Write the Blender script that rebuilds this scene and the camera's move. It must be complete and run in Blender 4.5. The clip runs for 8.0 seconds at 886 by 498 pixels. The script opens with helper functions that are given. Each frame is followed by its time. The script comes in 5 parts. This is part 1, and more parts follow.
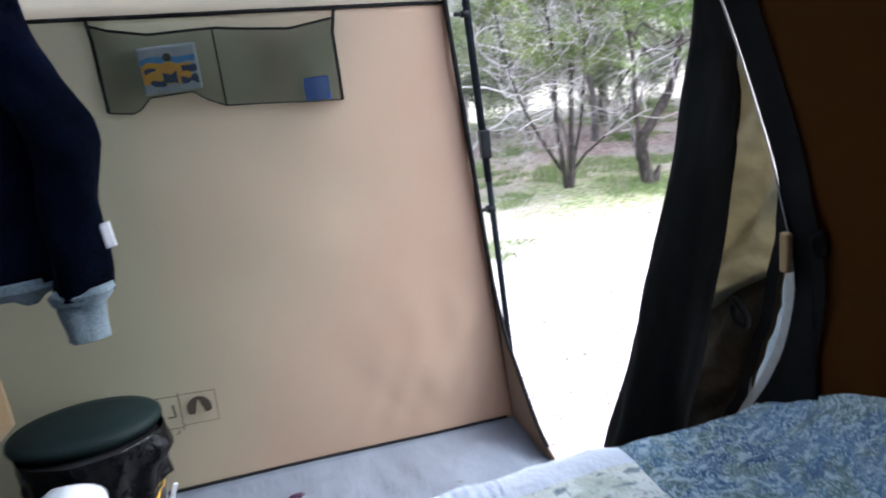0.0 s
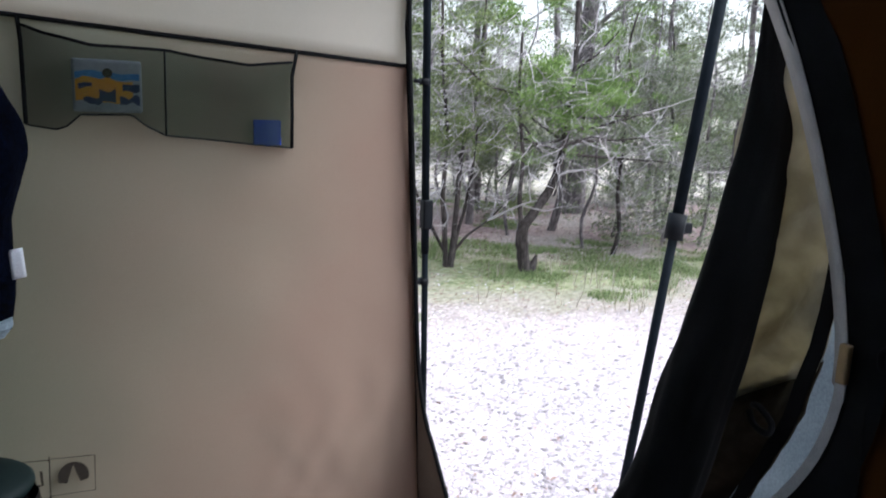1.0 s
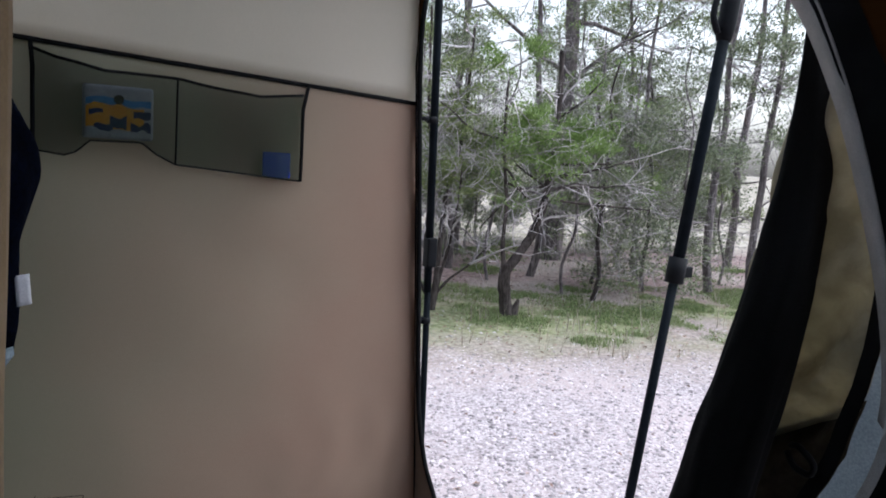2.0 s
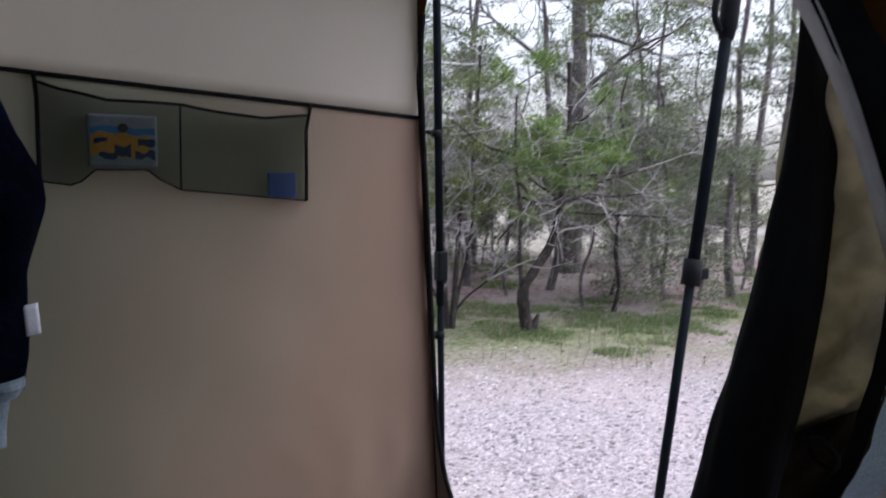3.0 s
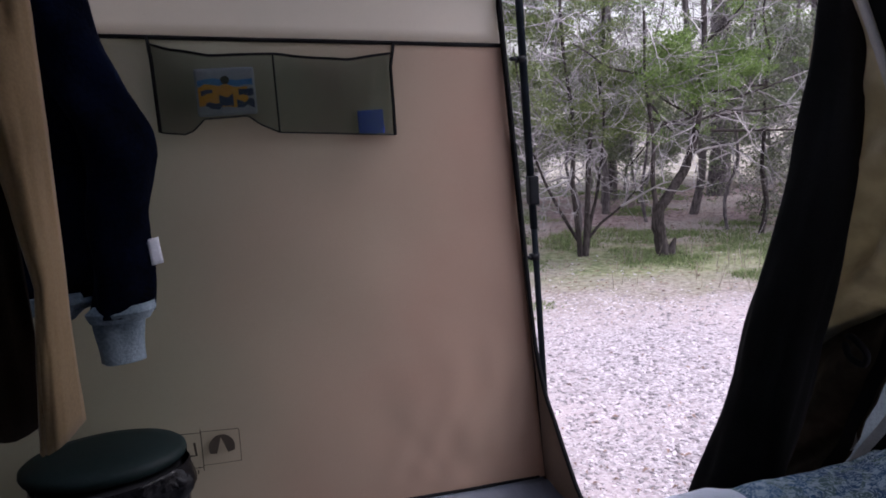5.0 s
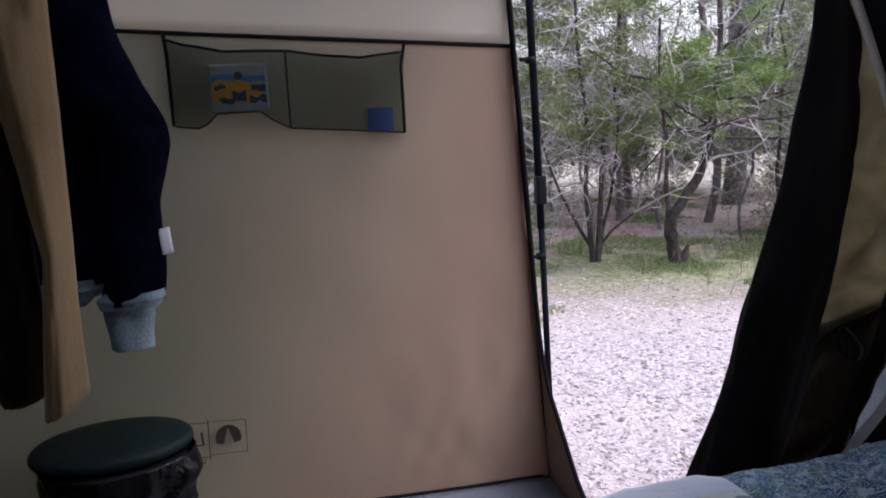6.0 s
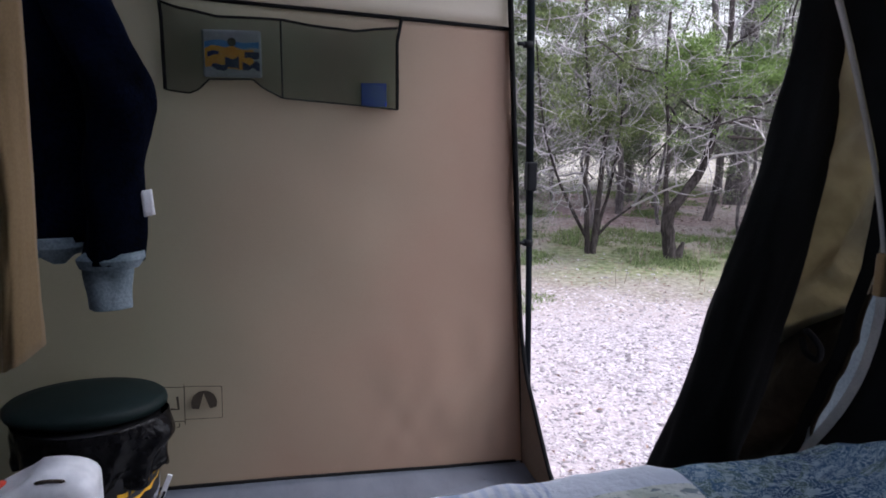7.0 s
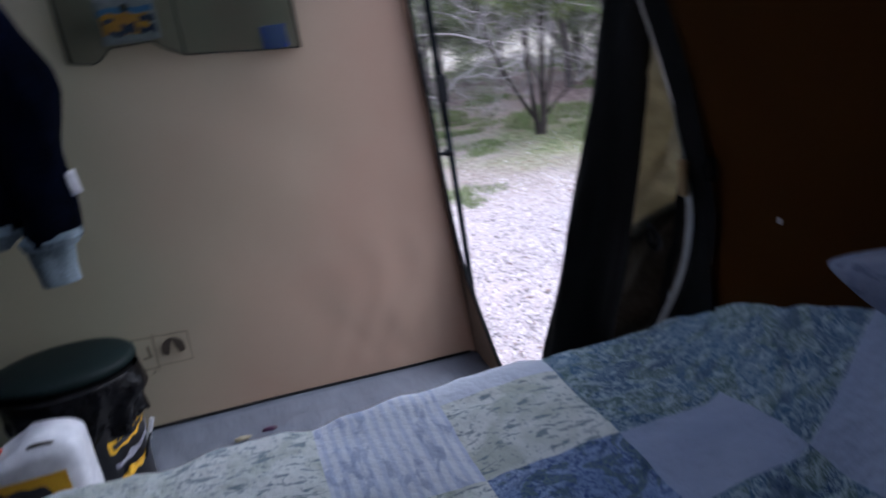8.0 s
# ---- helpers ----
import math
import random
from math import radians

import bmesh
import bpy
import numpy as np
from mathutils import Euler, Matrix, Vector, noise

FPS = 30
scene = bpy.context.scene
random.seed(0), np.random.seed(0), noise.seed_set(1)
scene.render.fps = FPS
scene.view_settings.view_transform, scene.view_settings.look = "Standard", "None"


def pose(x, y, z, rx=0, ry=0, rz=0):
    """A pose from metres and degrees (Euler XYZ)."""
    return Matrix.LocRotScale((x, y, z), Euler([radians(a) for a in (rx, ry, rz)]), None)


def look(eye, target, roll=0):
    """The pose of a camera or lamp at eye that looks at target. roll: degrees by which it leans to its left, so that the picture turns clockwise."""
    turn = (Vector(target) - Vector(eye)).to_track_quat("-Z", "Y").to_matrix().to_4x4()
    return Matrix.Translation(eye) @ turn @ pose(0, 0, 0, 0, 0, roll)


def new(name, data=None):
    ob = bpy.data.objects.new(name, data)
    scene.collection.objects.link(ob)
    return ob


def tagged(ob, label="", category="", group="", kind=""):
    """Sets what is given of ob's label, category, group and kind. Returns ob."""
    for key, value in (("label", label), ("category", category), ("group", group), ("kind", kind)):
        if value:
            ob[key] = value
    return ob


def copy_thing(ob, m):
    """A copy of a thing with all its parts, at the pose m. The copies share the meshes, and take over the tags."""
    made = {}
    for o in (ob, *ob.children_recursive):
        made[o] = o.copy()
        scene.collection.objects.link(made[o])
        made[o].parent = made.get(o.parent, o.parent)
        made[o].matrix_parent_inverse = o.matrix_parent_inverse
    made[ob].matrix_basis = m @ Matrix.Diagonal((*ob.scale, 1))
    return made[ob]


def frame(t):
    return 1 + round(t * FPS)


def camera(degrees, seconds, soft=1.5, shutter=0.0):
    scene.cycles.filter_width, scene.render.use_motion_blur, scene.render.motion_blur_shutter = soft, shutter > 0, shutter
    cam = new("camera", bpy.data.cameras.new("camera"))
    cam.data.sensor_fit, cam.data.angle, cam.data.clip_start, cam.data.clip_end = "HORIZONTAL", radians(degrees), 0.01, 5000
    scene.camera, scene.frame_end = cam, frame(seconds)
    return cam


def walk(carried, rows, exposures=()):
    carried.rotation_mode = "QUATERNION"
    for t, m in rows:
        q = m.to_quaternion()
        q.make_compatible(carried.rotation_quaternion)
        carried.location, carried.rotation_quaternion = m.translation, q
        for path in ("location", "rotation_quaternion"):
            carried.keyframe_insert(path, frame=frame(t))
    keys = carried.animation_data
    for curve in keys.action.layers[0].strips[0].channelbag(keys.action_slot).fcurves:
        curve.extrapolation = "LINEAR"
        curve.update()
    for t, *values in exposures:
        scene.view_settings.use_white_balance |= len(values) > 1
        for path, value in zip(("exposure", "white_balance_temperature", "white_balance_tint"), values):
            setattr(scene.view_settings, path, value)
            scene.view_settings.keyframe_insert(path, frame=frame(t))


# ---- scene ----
cam = camera(61.8, 8.0, soft=1.8, shutter=0.5)
PATH = [
    (0, (0.261, -0.197, 1.233), (0.744, 1.665, 0.688), -7.1),
    (0.5, (0.118, -0.066, 1.245), (0.872, 1.719, 0.748), -2.7),
    (1, (0.048, -0.017, 1.22), (0.945, 1.731, 0.846), 2.2),
    (1.5, (0.004, 0.027, 1.225), (0.961, 1.755, 0.916), 3.4),
    (1.7, (-0.029, 0.045, 1.213), (0.938, 1.772, 0.926), 4.2),
    (2.8, (-0.022, 0.026, 1.171), (0.961, 1.761, 1.012), 2.0),
    (3, (0.001, 0.037, 1.171), (0.926, 1.799, 0.975), 0.7),
    (3.5, (0.042, 0.012, 1.185), (0.809, 1.837, 0.902), 4.1),
    (4, (0.053, -0.035, 1.166), (0.755, 1.809, 0.844), 0.8),
    (4.5, (0.097, -0.082, 1.16), (0.68, 1.795, 0.793), -2.2),
    (5.8, (0.137, -0.139, 1.134), (0.643, 1.768, 0.802), -4.0),
    (6, (0.14, -0.144, 1.13), (0.632, 1.764, 0.79), -2.9),
    (6.2, (0.158, -0.149, 1.126), (0.641, 1.763, 0.794), -1.4),
    (6.5, (0.17, -0.149, 1.128), (0.668, 1.758, 0.786), 0.6),
    (7, (0.182, -0.155, 1.122), (0.669, 1.746, 0.737), 0.6),
    (7.5, (0.253, -0.23, 1.187), (0.731, 1.663, 0.753), -1.2),
    (7.8, (0.293, -0.291, 1.209), (0.719, 1.558, 0.578), -2.9),
    (8, (0.301, -0.309, 1.224), (0.798, 1.507, 0.549), -8.1),
]
EXPOSURES = [(0.0, 2.6, 5750, 8), (0.5, 2.1, 5750, 8), (1.0, 1.7, 5750, 8), (1.5, 1.35, 5800, 9), (3.0, 0.95, 5850, 15), (3.5, 0.9, 5900, 20), (4.5, 1.0, 5950, 24), (6.0, 1.2, 5950, 20), (6.5, 1.25, 5900, 18), (7.0, 1.25, 5850, 17), (7.5, 1.2, 5750, 16), (8.0, 1.27, 5500, 16)]
walk(cam, [(t, look(eye, target, roll)) for t, eye, target, roll in PATH], EXPOSURES)

# ---- world and light ----
world = bpy.data.worlds.new("overcast_sky")
scene.world = world
world.use_nodes = True
SUN_EL, SUN_AZ = 58.0, 105.0
wn, wl = world.node_tree.nodes, world.node_tree.links
sky = wn.new("ShaderNodeTexSky")
sky.sky_type = "NISHITA"
sky.sun_disc = False
sky.sun_elevation = radians(SUN_EL)
sky.sun_rotation = radians(SUN_AZ)
sky.air_density, sky.dust_density, sky.ozone_density = 1.5, 4.0, 1.0
hue = wn.new("ShaderNodeHueSaturation")
hue.inputs["Saturation"].default_value = 0.30
wl.new(sky.outputs[0], hue.inputs["Color"])
wl.new(hue.outputs[0], wn["Background"].inputs["Color"])
wn["Background"].inputs["Strength"].default_value = 0.15
sun = new("sun", bpy.data.lights.new("sun", "SUN"))
sun.data.energy, sun.data.angle, sun.data.color = 0.5, radians(25), (1.0, 0.96, 0.9)
sd = Vector((math.sin(radians(SUN_AZ)) * math.cos(radians(SUN_EL)), math.cos(radians(SUN_AZ)) * math.cos(radians(SUN_EL)), math.sin(radians(SUN_EL))))
sun.matrix_world = look(tuple(sd * 30), (0, 0, 0))


# ---- materials ----
def ramp2(nt, fac, a, b, lo=0.35, hi=0.65):
    r = nt.nodes.new("ShaderNodeValToRGB")
    r.color_ramp.elements[0].position, r.color_ramp.elements[1].position = lo, hi
    r.color_ramp.elements[0].color, r.color_ramp.elements[1].color = (*a, 1), (*b, 1)
    nt.links.new(fac, r.inputs[0])
    return r.outputs[0]


def noise_tex(nt, scale, detail=4.0, stretch=(1, 1, 1), coord="Object"):
    c, m, n = (nt.nodes.new("ShaderNode" + k) for k in ("TexCoord", "Mapping", "TexNoise"))
    m.inputs["Scale"].default_value = stretch
    n.inputs["Scale"].default_value, n.inputs["Detail"].default_value = scale, detail
    nt.links.new(c.outputs[coord], m.inputs[0])
    nt.links.new(m.outputs[0], n.inputs[0])
    return n.outputs["Fac"]


def mix_col(nt, fac, a, b, kind="MIX"):
    m = nt.nodes.new("ShaderNodeMix")
    m.data_type, m.blend_type = "RGBA", kind
    for sock, v in ((m.inputs[0], fac), (m.inputs[6], a), (m.inputs[7], b)):
        if hasattr(v, "links"):
            nt.links.new(v, sock)
        else:
            sock.default_value = v if isinstance(v, float) else (*v, 1)
    return m.outputs[2]


def surface(name, a, b, rough=0.8, scale=6.0, fine=120.0, bump=0.15, dist=0.002, metal=0.0, spec=0.3, vary=0.0, stretch=(1, 1, 1), fine_mix=0.25, sheen=0.0, through_light=0.0, coord="Object"):
    """A two-scale noise surface; through_light lets daylight glow through thin cloth."""
    m = bpy.data.materials.new(name)
    m.use_nodes = True
    nt = m.node_tree
    p = nt.nodes["Principled BSDF"]
    col = ramp2(nt, noise_tex(nt, scale, 5, stretch, coord), a, b)
    grain = noise_tex(nt, fine, 3, stretch, coord)
    col = mix_col(nt, fine_mix, col, ramp2(nt, grain, tuple(v * 0.55 for v in a), tuple(min(1, v * 1.35) for v in b)))
    if vary:
        info = nt.nodes.new("ShaderNodeObjectInfo")
        geo = nt.nodes.new("ShaderNodeNewGeometry")
        add = nt.nodes.new("ShaderNodeMath")
        add.operation = "ADD"
        nt.links.new(info.outputs["Random"], add.inputs[0])
        nt.links.new(geo.outputs["Random Per Island"], add.inputs[1])
        fr = nt.nodes.new("ShaderNodeMath")
        fr.operation = "FRACT"
        nt.links.new(add.outputs[0], fr.inputs[0])
        col = mix_col(nt, vary, col, ramp2(nt, fr.outputs[0], tuple(v * 0.35 for v in a), tuple(min(1, v * 1.7) for v in b), 0.0, 1.0))
    nt.links.new(col, p.inputs["Base Color"])
    p.inputs["Roughness"].default_value, p.inputs["Metallic"].default_value = rough, metal
    p.inputs["Specular IOR Level"].default_value = spec
    if sheen:
        p.inputs["Sheen Weight"].default_value = sheen
    if bump:
        bn = nt.nodes.new("ShaderNodeBump")
        bn.inputs["Strength"].default_value, bn.inputs["Distance"].default_value = bump, dist
        nt.links.new(grain, bn.inputs["Height"])
        nt.links.new(bn.outputs[0], p.inputs["Normal"])
    if through_light:
        tr, mx = nt.nodes.new("ShaderNodeBsdfTranslucent"), nt.nodes.new("ShaderNodeMixShader")
        nt.links.new(col, tr.inputs[0])
        mx.inputs[0].default_value = through_light
        nt.links.new(p.outputs[0], mx.inputs[1])
        nt.links.new(tr.outputs[0], mx.inputs[2])
        nt.links.new(mx.outputs[0], nt.nodes["Material Output"].inputs[0])
    return m


def mesh_cloth(name, col, cover):
    """Fine netting: part cloth, part holes."""
    m = surface(name, col, tuple(v * 1.3 for v in col), 0.9, 12, 500, 0.1, 0.001)
    nt = m.node_tree
    tp, mx = nt.nodes.new("ShaderNodeBsdfTransparent"), nt.nodes.new("ShaderNodeMixShader")
    mx.inputs[0].default_value = cover
    nt.links.new(tp.outputs[0], mx.inputs[1])
    nt.links.new(nt.nodes["Principled BSDF"].outputs[0], mx.inputs[2])
    nt.links.new(mx.outputs[0], nt.nodes["Material Output"].inputs[0])
    return m


M = {}


def pink_lit_cloth(name):
    """Tan nylon; pinkish doorway light painted in over olive, with faint blotches."""
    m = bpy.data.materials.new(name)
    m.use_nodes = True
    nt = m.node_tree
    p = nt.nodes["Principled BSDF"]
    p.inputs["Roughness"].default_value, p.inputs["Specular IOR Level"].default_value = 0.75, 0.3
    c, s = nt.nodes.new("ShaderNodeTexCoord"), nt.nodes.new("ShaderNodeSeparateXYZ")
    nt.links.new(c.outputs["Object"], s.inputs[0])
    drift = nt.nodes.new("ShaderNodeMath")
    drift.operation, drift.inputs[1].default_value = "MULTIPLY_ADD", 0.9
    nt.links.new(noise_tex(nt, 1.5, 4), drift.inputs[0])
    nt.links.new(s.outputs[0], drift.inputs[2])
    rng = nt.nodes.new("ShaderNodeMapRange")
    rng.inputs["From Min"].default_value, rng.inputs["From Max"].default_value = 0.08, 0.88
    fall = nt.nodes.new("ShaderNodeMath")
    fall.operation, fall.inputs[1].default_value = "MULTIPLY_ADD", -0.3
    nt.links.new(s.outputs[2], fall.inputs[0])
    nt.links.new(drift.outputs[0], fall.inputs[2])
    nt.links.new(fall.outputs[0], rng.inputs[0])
    # Olive to pink towards the low right: tinted light in the base colour.
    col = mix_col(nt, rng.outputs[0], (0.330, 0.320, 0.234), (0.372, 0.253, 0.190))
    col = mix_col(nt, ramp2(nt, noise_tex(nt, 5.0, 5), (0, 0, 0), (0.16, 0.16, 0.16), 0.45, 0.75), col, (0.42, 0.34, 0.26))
    grain = noise_tex(nt, 700, 3)
    col = mix_col(nt, 0.10, col, ramp2(nt, grain, (0.22, 0.19, 0.14), (0.60, 0.49, 0.37)))
    nt.links.new(col, p.inputs["Base Color"])
    bn = nt.nodes.new("ShaderNodeBump")
    bn.inputs["Strength"].default_value, bn.inputs["Distance"].default_value = 0.12, 0.0006
    nt.links.new(grain, bn.inputs["Height"])
    nt.links.new(bn.outputs[0], p.inputs["Normal"])
    tr, mx = nt.nodes.new("ShaderNodeBsdfTranslucent"), nt.nodes.new("ShaderNodeMixShader")
    nt.links.new(col, tr.inputs[0])
    mx.inputs[0].default_value = 0.33
    nt.links.new(p.outputs[0], mx.inputs[1])
    nt.links.new(tr.outputs[0], mx.inputs[2])
    nt.links.new(mx.outputs[0], nt.nodes["Material Output"].inputs[0])
    return m


M["tan_wall"] = pink_lit_cloth("tan_tent_cloth_pink_lit")
M["tan_upper"] = surface("pale_tent_cloth", (0.58, 0.55, 0.48), (0.64, 0.60, 0.53), 0.75, 1.6, 700, 0.12, 0.0006, through_light=0.62, fine_mix=0.12)
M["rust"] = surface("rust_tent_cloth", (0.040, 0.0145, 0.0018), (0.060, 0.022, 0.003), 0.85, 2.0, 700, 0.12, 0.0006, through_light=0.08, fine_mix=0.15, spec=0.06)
# Made to pass much daylight, as fill for the bed below.
M["roof"] = surface("light_passing_roof_cloth", (0.58, 0.60, 0.64), (0.66, 0.68, 0.72), 0.8, 2.0, 600, 0.12, 0.0006, through_light=0.85)
# Tan cloth darkened in colour for walls out of view.
M["lining"] = surface("tent_cloth_darkened_unseen", (0.10, 0.075, 0.045), (0.13, 0.095, 0.06), 0.85, 2.0, 600, 0.12, 0.0006)
M["black_web"] = surface("black_webbing", (0.005, 0.005, 0.0055), (0.010, 0.010, 0.011), 0.9, 20, 900, 0.3, 0.001, spec=0.1)
M["roll"] = surface("black_door_cloth", (0.0035, 0.0038, 0.004), (0.008, 0.0082, 0.0085), 0.9, 8, 400, 0.25, 0.002, spec=0.1)
M["zip"] = surface("pale_zip_tape", (0.36, 0.345, 0.32), (0.46, 0.44, 0.41), 0.7, 30, 600, 0.3, 0.001)
M["khaki"] = surface("khaki_door_cloth", (0.33, 0.30, 0.215), (0.43, 0.39, 0.285), 0.8, 7, 26, 0.9, 0.02, through_light=0.40)
# Khaki cloth in shade, painted as a dark brown copy.
M["khaki_shaded"] = surface("shade_painted_door_cloth", (0.030, 0.024, 0.016), (0.050, 0.041, 0.028), 0.9, 7, 60, 0.5, 0.006, spec=0.1)
# Tan wall cloth again, with its shade put into a darker brown.
M["corner"] = surface("shade_painted_tan_cloth", (0.15, 0.108, 0.078), (0.20, 0.145, 0.105), 0.85, 4, 300, 0.3, 0.002, spec=0.1)
M["screen"] = surface("pale_door_skirt", (0.30, 0.34, 0.37), (0.40, 0.44, 0.47), 0.7, 9, 300, 0.2, 0.001, through_light=0.5)
M["floor"] = surface("grey_tarpaulin", (0.085, 0.096, 0.122), (0.118, 0.132, 0.162), 0.17, 2.5, 14, 0.42, 0.03, spec=0.8, stretch=(1, 0.45, 1), fine_mix=0.10)
M["steel"] = surface("dark_steel_tube", (0.004, 0.0055, 0.0075), (0.009, 0.012, 0.016), 0.7, 15, 300, 0.05, 0.0005, spec=0.04)
M["plastic"] = surface("black_plastic", (0.005, 0.0055, 0.007), (0.009, 0.010, 0.012), 0.6, 20, 200, 0.1, 0.0005, spec=0.1)
M["mesh"] = mesh_cloth("green_grey_netting", (0.012, 0.023, 0.012), 0.64)
M["denim"] = surface("navy_denim", (0.0002, 0.0003, 0.0009), (0.0018, 0.0036, 0.0115), 0.95, 9, 110, 0.6, 0.004, fine_mix=0.35, spec=0.03)
M["fleece"] = surface("grey_blue_lining", (0.085, 0.12, 0.14), (0.19, 0.235, 0.265), 0.95, 14, 160, 0.4, 0.004)
M["white"] = surface("white_tag", (0.74, 0.74, 0.78), (0.82, 0.82, 0.85), 0.6, 30, 300, 0.1, 0.0005)
M["suede"] = surface("tan_suede_cloth", (0.27, 0.18, 0.085), (0.36, 0.24, 0.115), 0.9, 5, 260, 0.15, 0.001, sheen=0.1, fine_mix=0.12)
M["brown"] = surface("dark_brown_cloth", (0.013, 0.008, 0.005), (0.023, 0.013, 0.008), 0.9, 9, 350, 0.3, 0.002, spec=0.08)
M["lid"] = surface("dark_green_lid", (0.0035, 0.009, 0.009), (0.0065, 0.0135, 0.0135), 0.6, 6, 90, 0.12, 0.002, spec=0.15)
M["bag"] = surface("black_bin_liner", (0.002, 0.002, 0.0024), (0.004, 0.004, 0.005), 0.22, 12, 48, 0.7, 0.008, spec=0.12)
M["bucket"] = surface("black_bucket", (0.007, 0.007, 0.008), (0.012, 0.012, 0.014), 0.35, 12, 200, 0.1, 0.001, spec=0.5)
M["yellow"] = surface("yellow_label_print", (0.62, 0.33, 0.02), (0.72, 0.42, 0.03), 0.5, 20, 300, 0.1, 0.0005)
M["greyprint"] = surface("grey_label_print", (0.16, 0.16, 0.20), (0.24, 0.24, 0.28), 0.5, 20, 300, 0.1, 0.0005)
M["jug"] = surface("milky_plastic", (0.72, 0.74, 0.80), (0.80, 0.82, 0.87), 0.35, 3, 30, 0.03, 0.001, spec=0.5, through_light=0.25)
M["paper"] = surface("printed_white_wrap", (0.34, 0.36, 0.40), (0.44, 0.46, 0.50), 0.5, 40, 300, 0.1, 0.0005)
M["red"] = surface("red_cap", (0.6, 0.06, 0.04), (0.7, 0.09, 0.05), 0.4, 20, 200, 0.05, 0.0005, spec=0.5)
M["blue"] = surface("blue_card", (0.0005, 0.020, 0.36), (0.001, 0.028, 0.44), 0.5, 12, 200, 0.05, 0.0005)
M["sky_blue"] = surface("light_blue_print", (0.05, 0.22, 0.55), (0.10, 0.32, 0.62), 0.5, 20, 200, 0.05, 0.0005)
M["orange"] = surface("orange_print", (0.80, 0.33, 0.02), (0.85, 0.40, 0.03), 0.5, 20, 200, 0.05, 0.0005)
M["navy"] = surface("navy_print", (0.012, 0.018, 0.09), (0.02, 0.028, 0.12), 0.5, 20, 200, 0.05, 0.0005)
M["print"] = surface("dark_print", (0.03, 0.022, 0.015), (0.045, 0.035, 0.025), 0.8, 20, 200, 0.05, 0.0005)
M["purple"] = surface("purple_wrapper", (0.018, 0.006, 0.018), (0.03, 0.009, 0.028), 0.4, 20, 200, 0.1, 0.001)
M["mattress"] = surface("navy_flocked_vinyl", (0.02, 0.03, 0.07), (0.035, 0.045, 0.1), 0.85, 10, 300, 0.2, 0.001)
M["bark"] = surface("grey_brown_bark", (0.018, 0.014, 0.013), (0.095, 0.080, 0.076), 0.9, 9, 60, 0.8, 0.012, stretch=(1, 1, 0.25), fine_mix=0.45, spec=0.1)
M["grey_bark"] = surface("pale_grey_bark", (0.065, 0.056, 0.058), (0.23, 0.20, 0.205), 0.9, 9, 60, 0.8, 0.012, stretch=(1, 1, 0.25), fine_mix=0.45, spec=0.1)
M["twig"] = surface("pale_dead_twig", (0.20, 0.18, 0.185), (0.50, 0.465, 0.475), 0.9, 9, 60, 0.4, 0.004, fine_mix=0.4, spec=0.1, vary=0.55)
M["far_twig"] = surface("grey_brown_twig", (0.12, 0.105, 0.108), (0.36, 0.33, 0.34), 0.9, 9, 60, 0.3, 0.004, fine_mix=0.4, spec=0.1, vary=0.75)
M["leaf"] = surface("juniper_green", (0.11, 0.145, 0.062), (0.225, 0.27, 0.115), 0.75, 3, 40, 0.0, vary=0.5, through_light=0.3, spec=0.15)
M["leaf_bright"] = surface("fresh_juniper_green", (0.105, 0.16, 0.052), (0.225, 0.315, 0.105), 0.75, 3, 40, 0.0, vary=0.45, through_light=0.35, spec=0.15)
M["leaf_dull"] = surface("dull_juniper_green", (0.12, 0.145, 0.095), (0.245, 0.275, 0.18), 0.8, 3, 40, 0.0, vary=0.5, through_light=0.25, spec=0.1)
M["grass"] = surface("spring_grass", (0.105, 0.165, 0.058), (0.25, 0.30, 0.145), 0.8, 1.6, 40, 0.0, vary=0.5, through_light=0.3, spec=0.1)
M["straw"] = surface("dry_straw", (0.26, 0.22, 0.17), (0.42, 0.37, 0.30), 0.9, 6, 60, 0.0, vary=0.4, spec=0.1)
M["stone"] = surface("pale_limestone_chip", (0.27, 0.24, 0.245), (0.52, 0.475, 0.49), 0.9, 20, 200, 0.2, 0.002, vary=0.6, spec=0.15)
M["litter"] = surface("dry_leaf", (0.17, 0.11, 0.09), (0.31, 0.22, 0.18), 0.9, 8, 120, 0.1, 0.001, vary=0.5, spec=0.1)


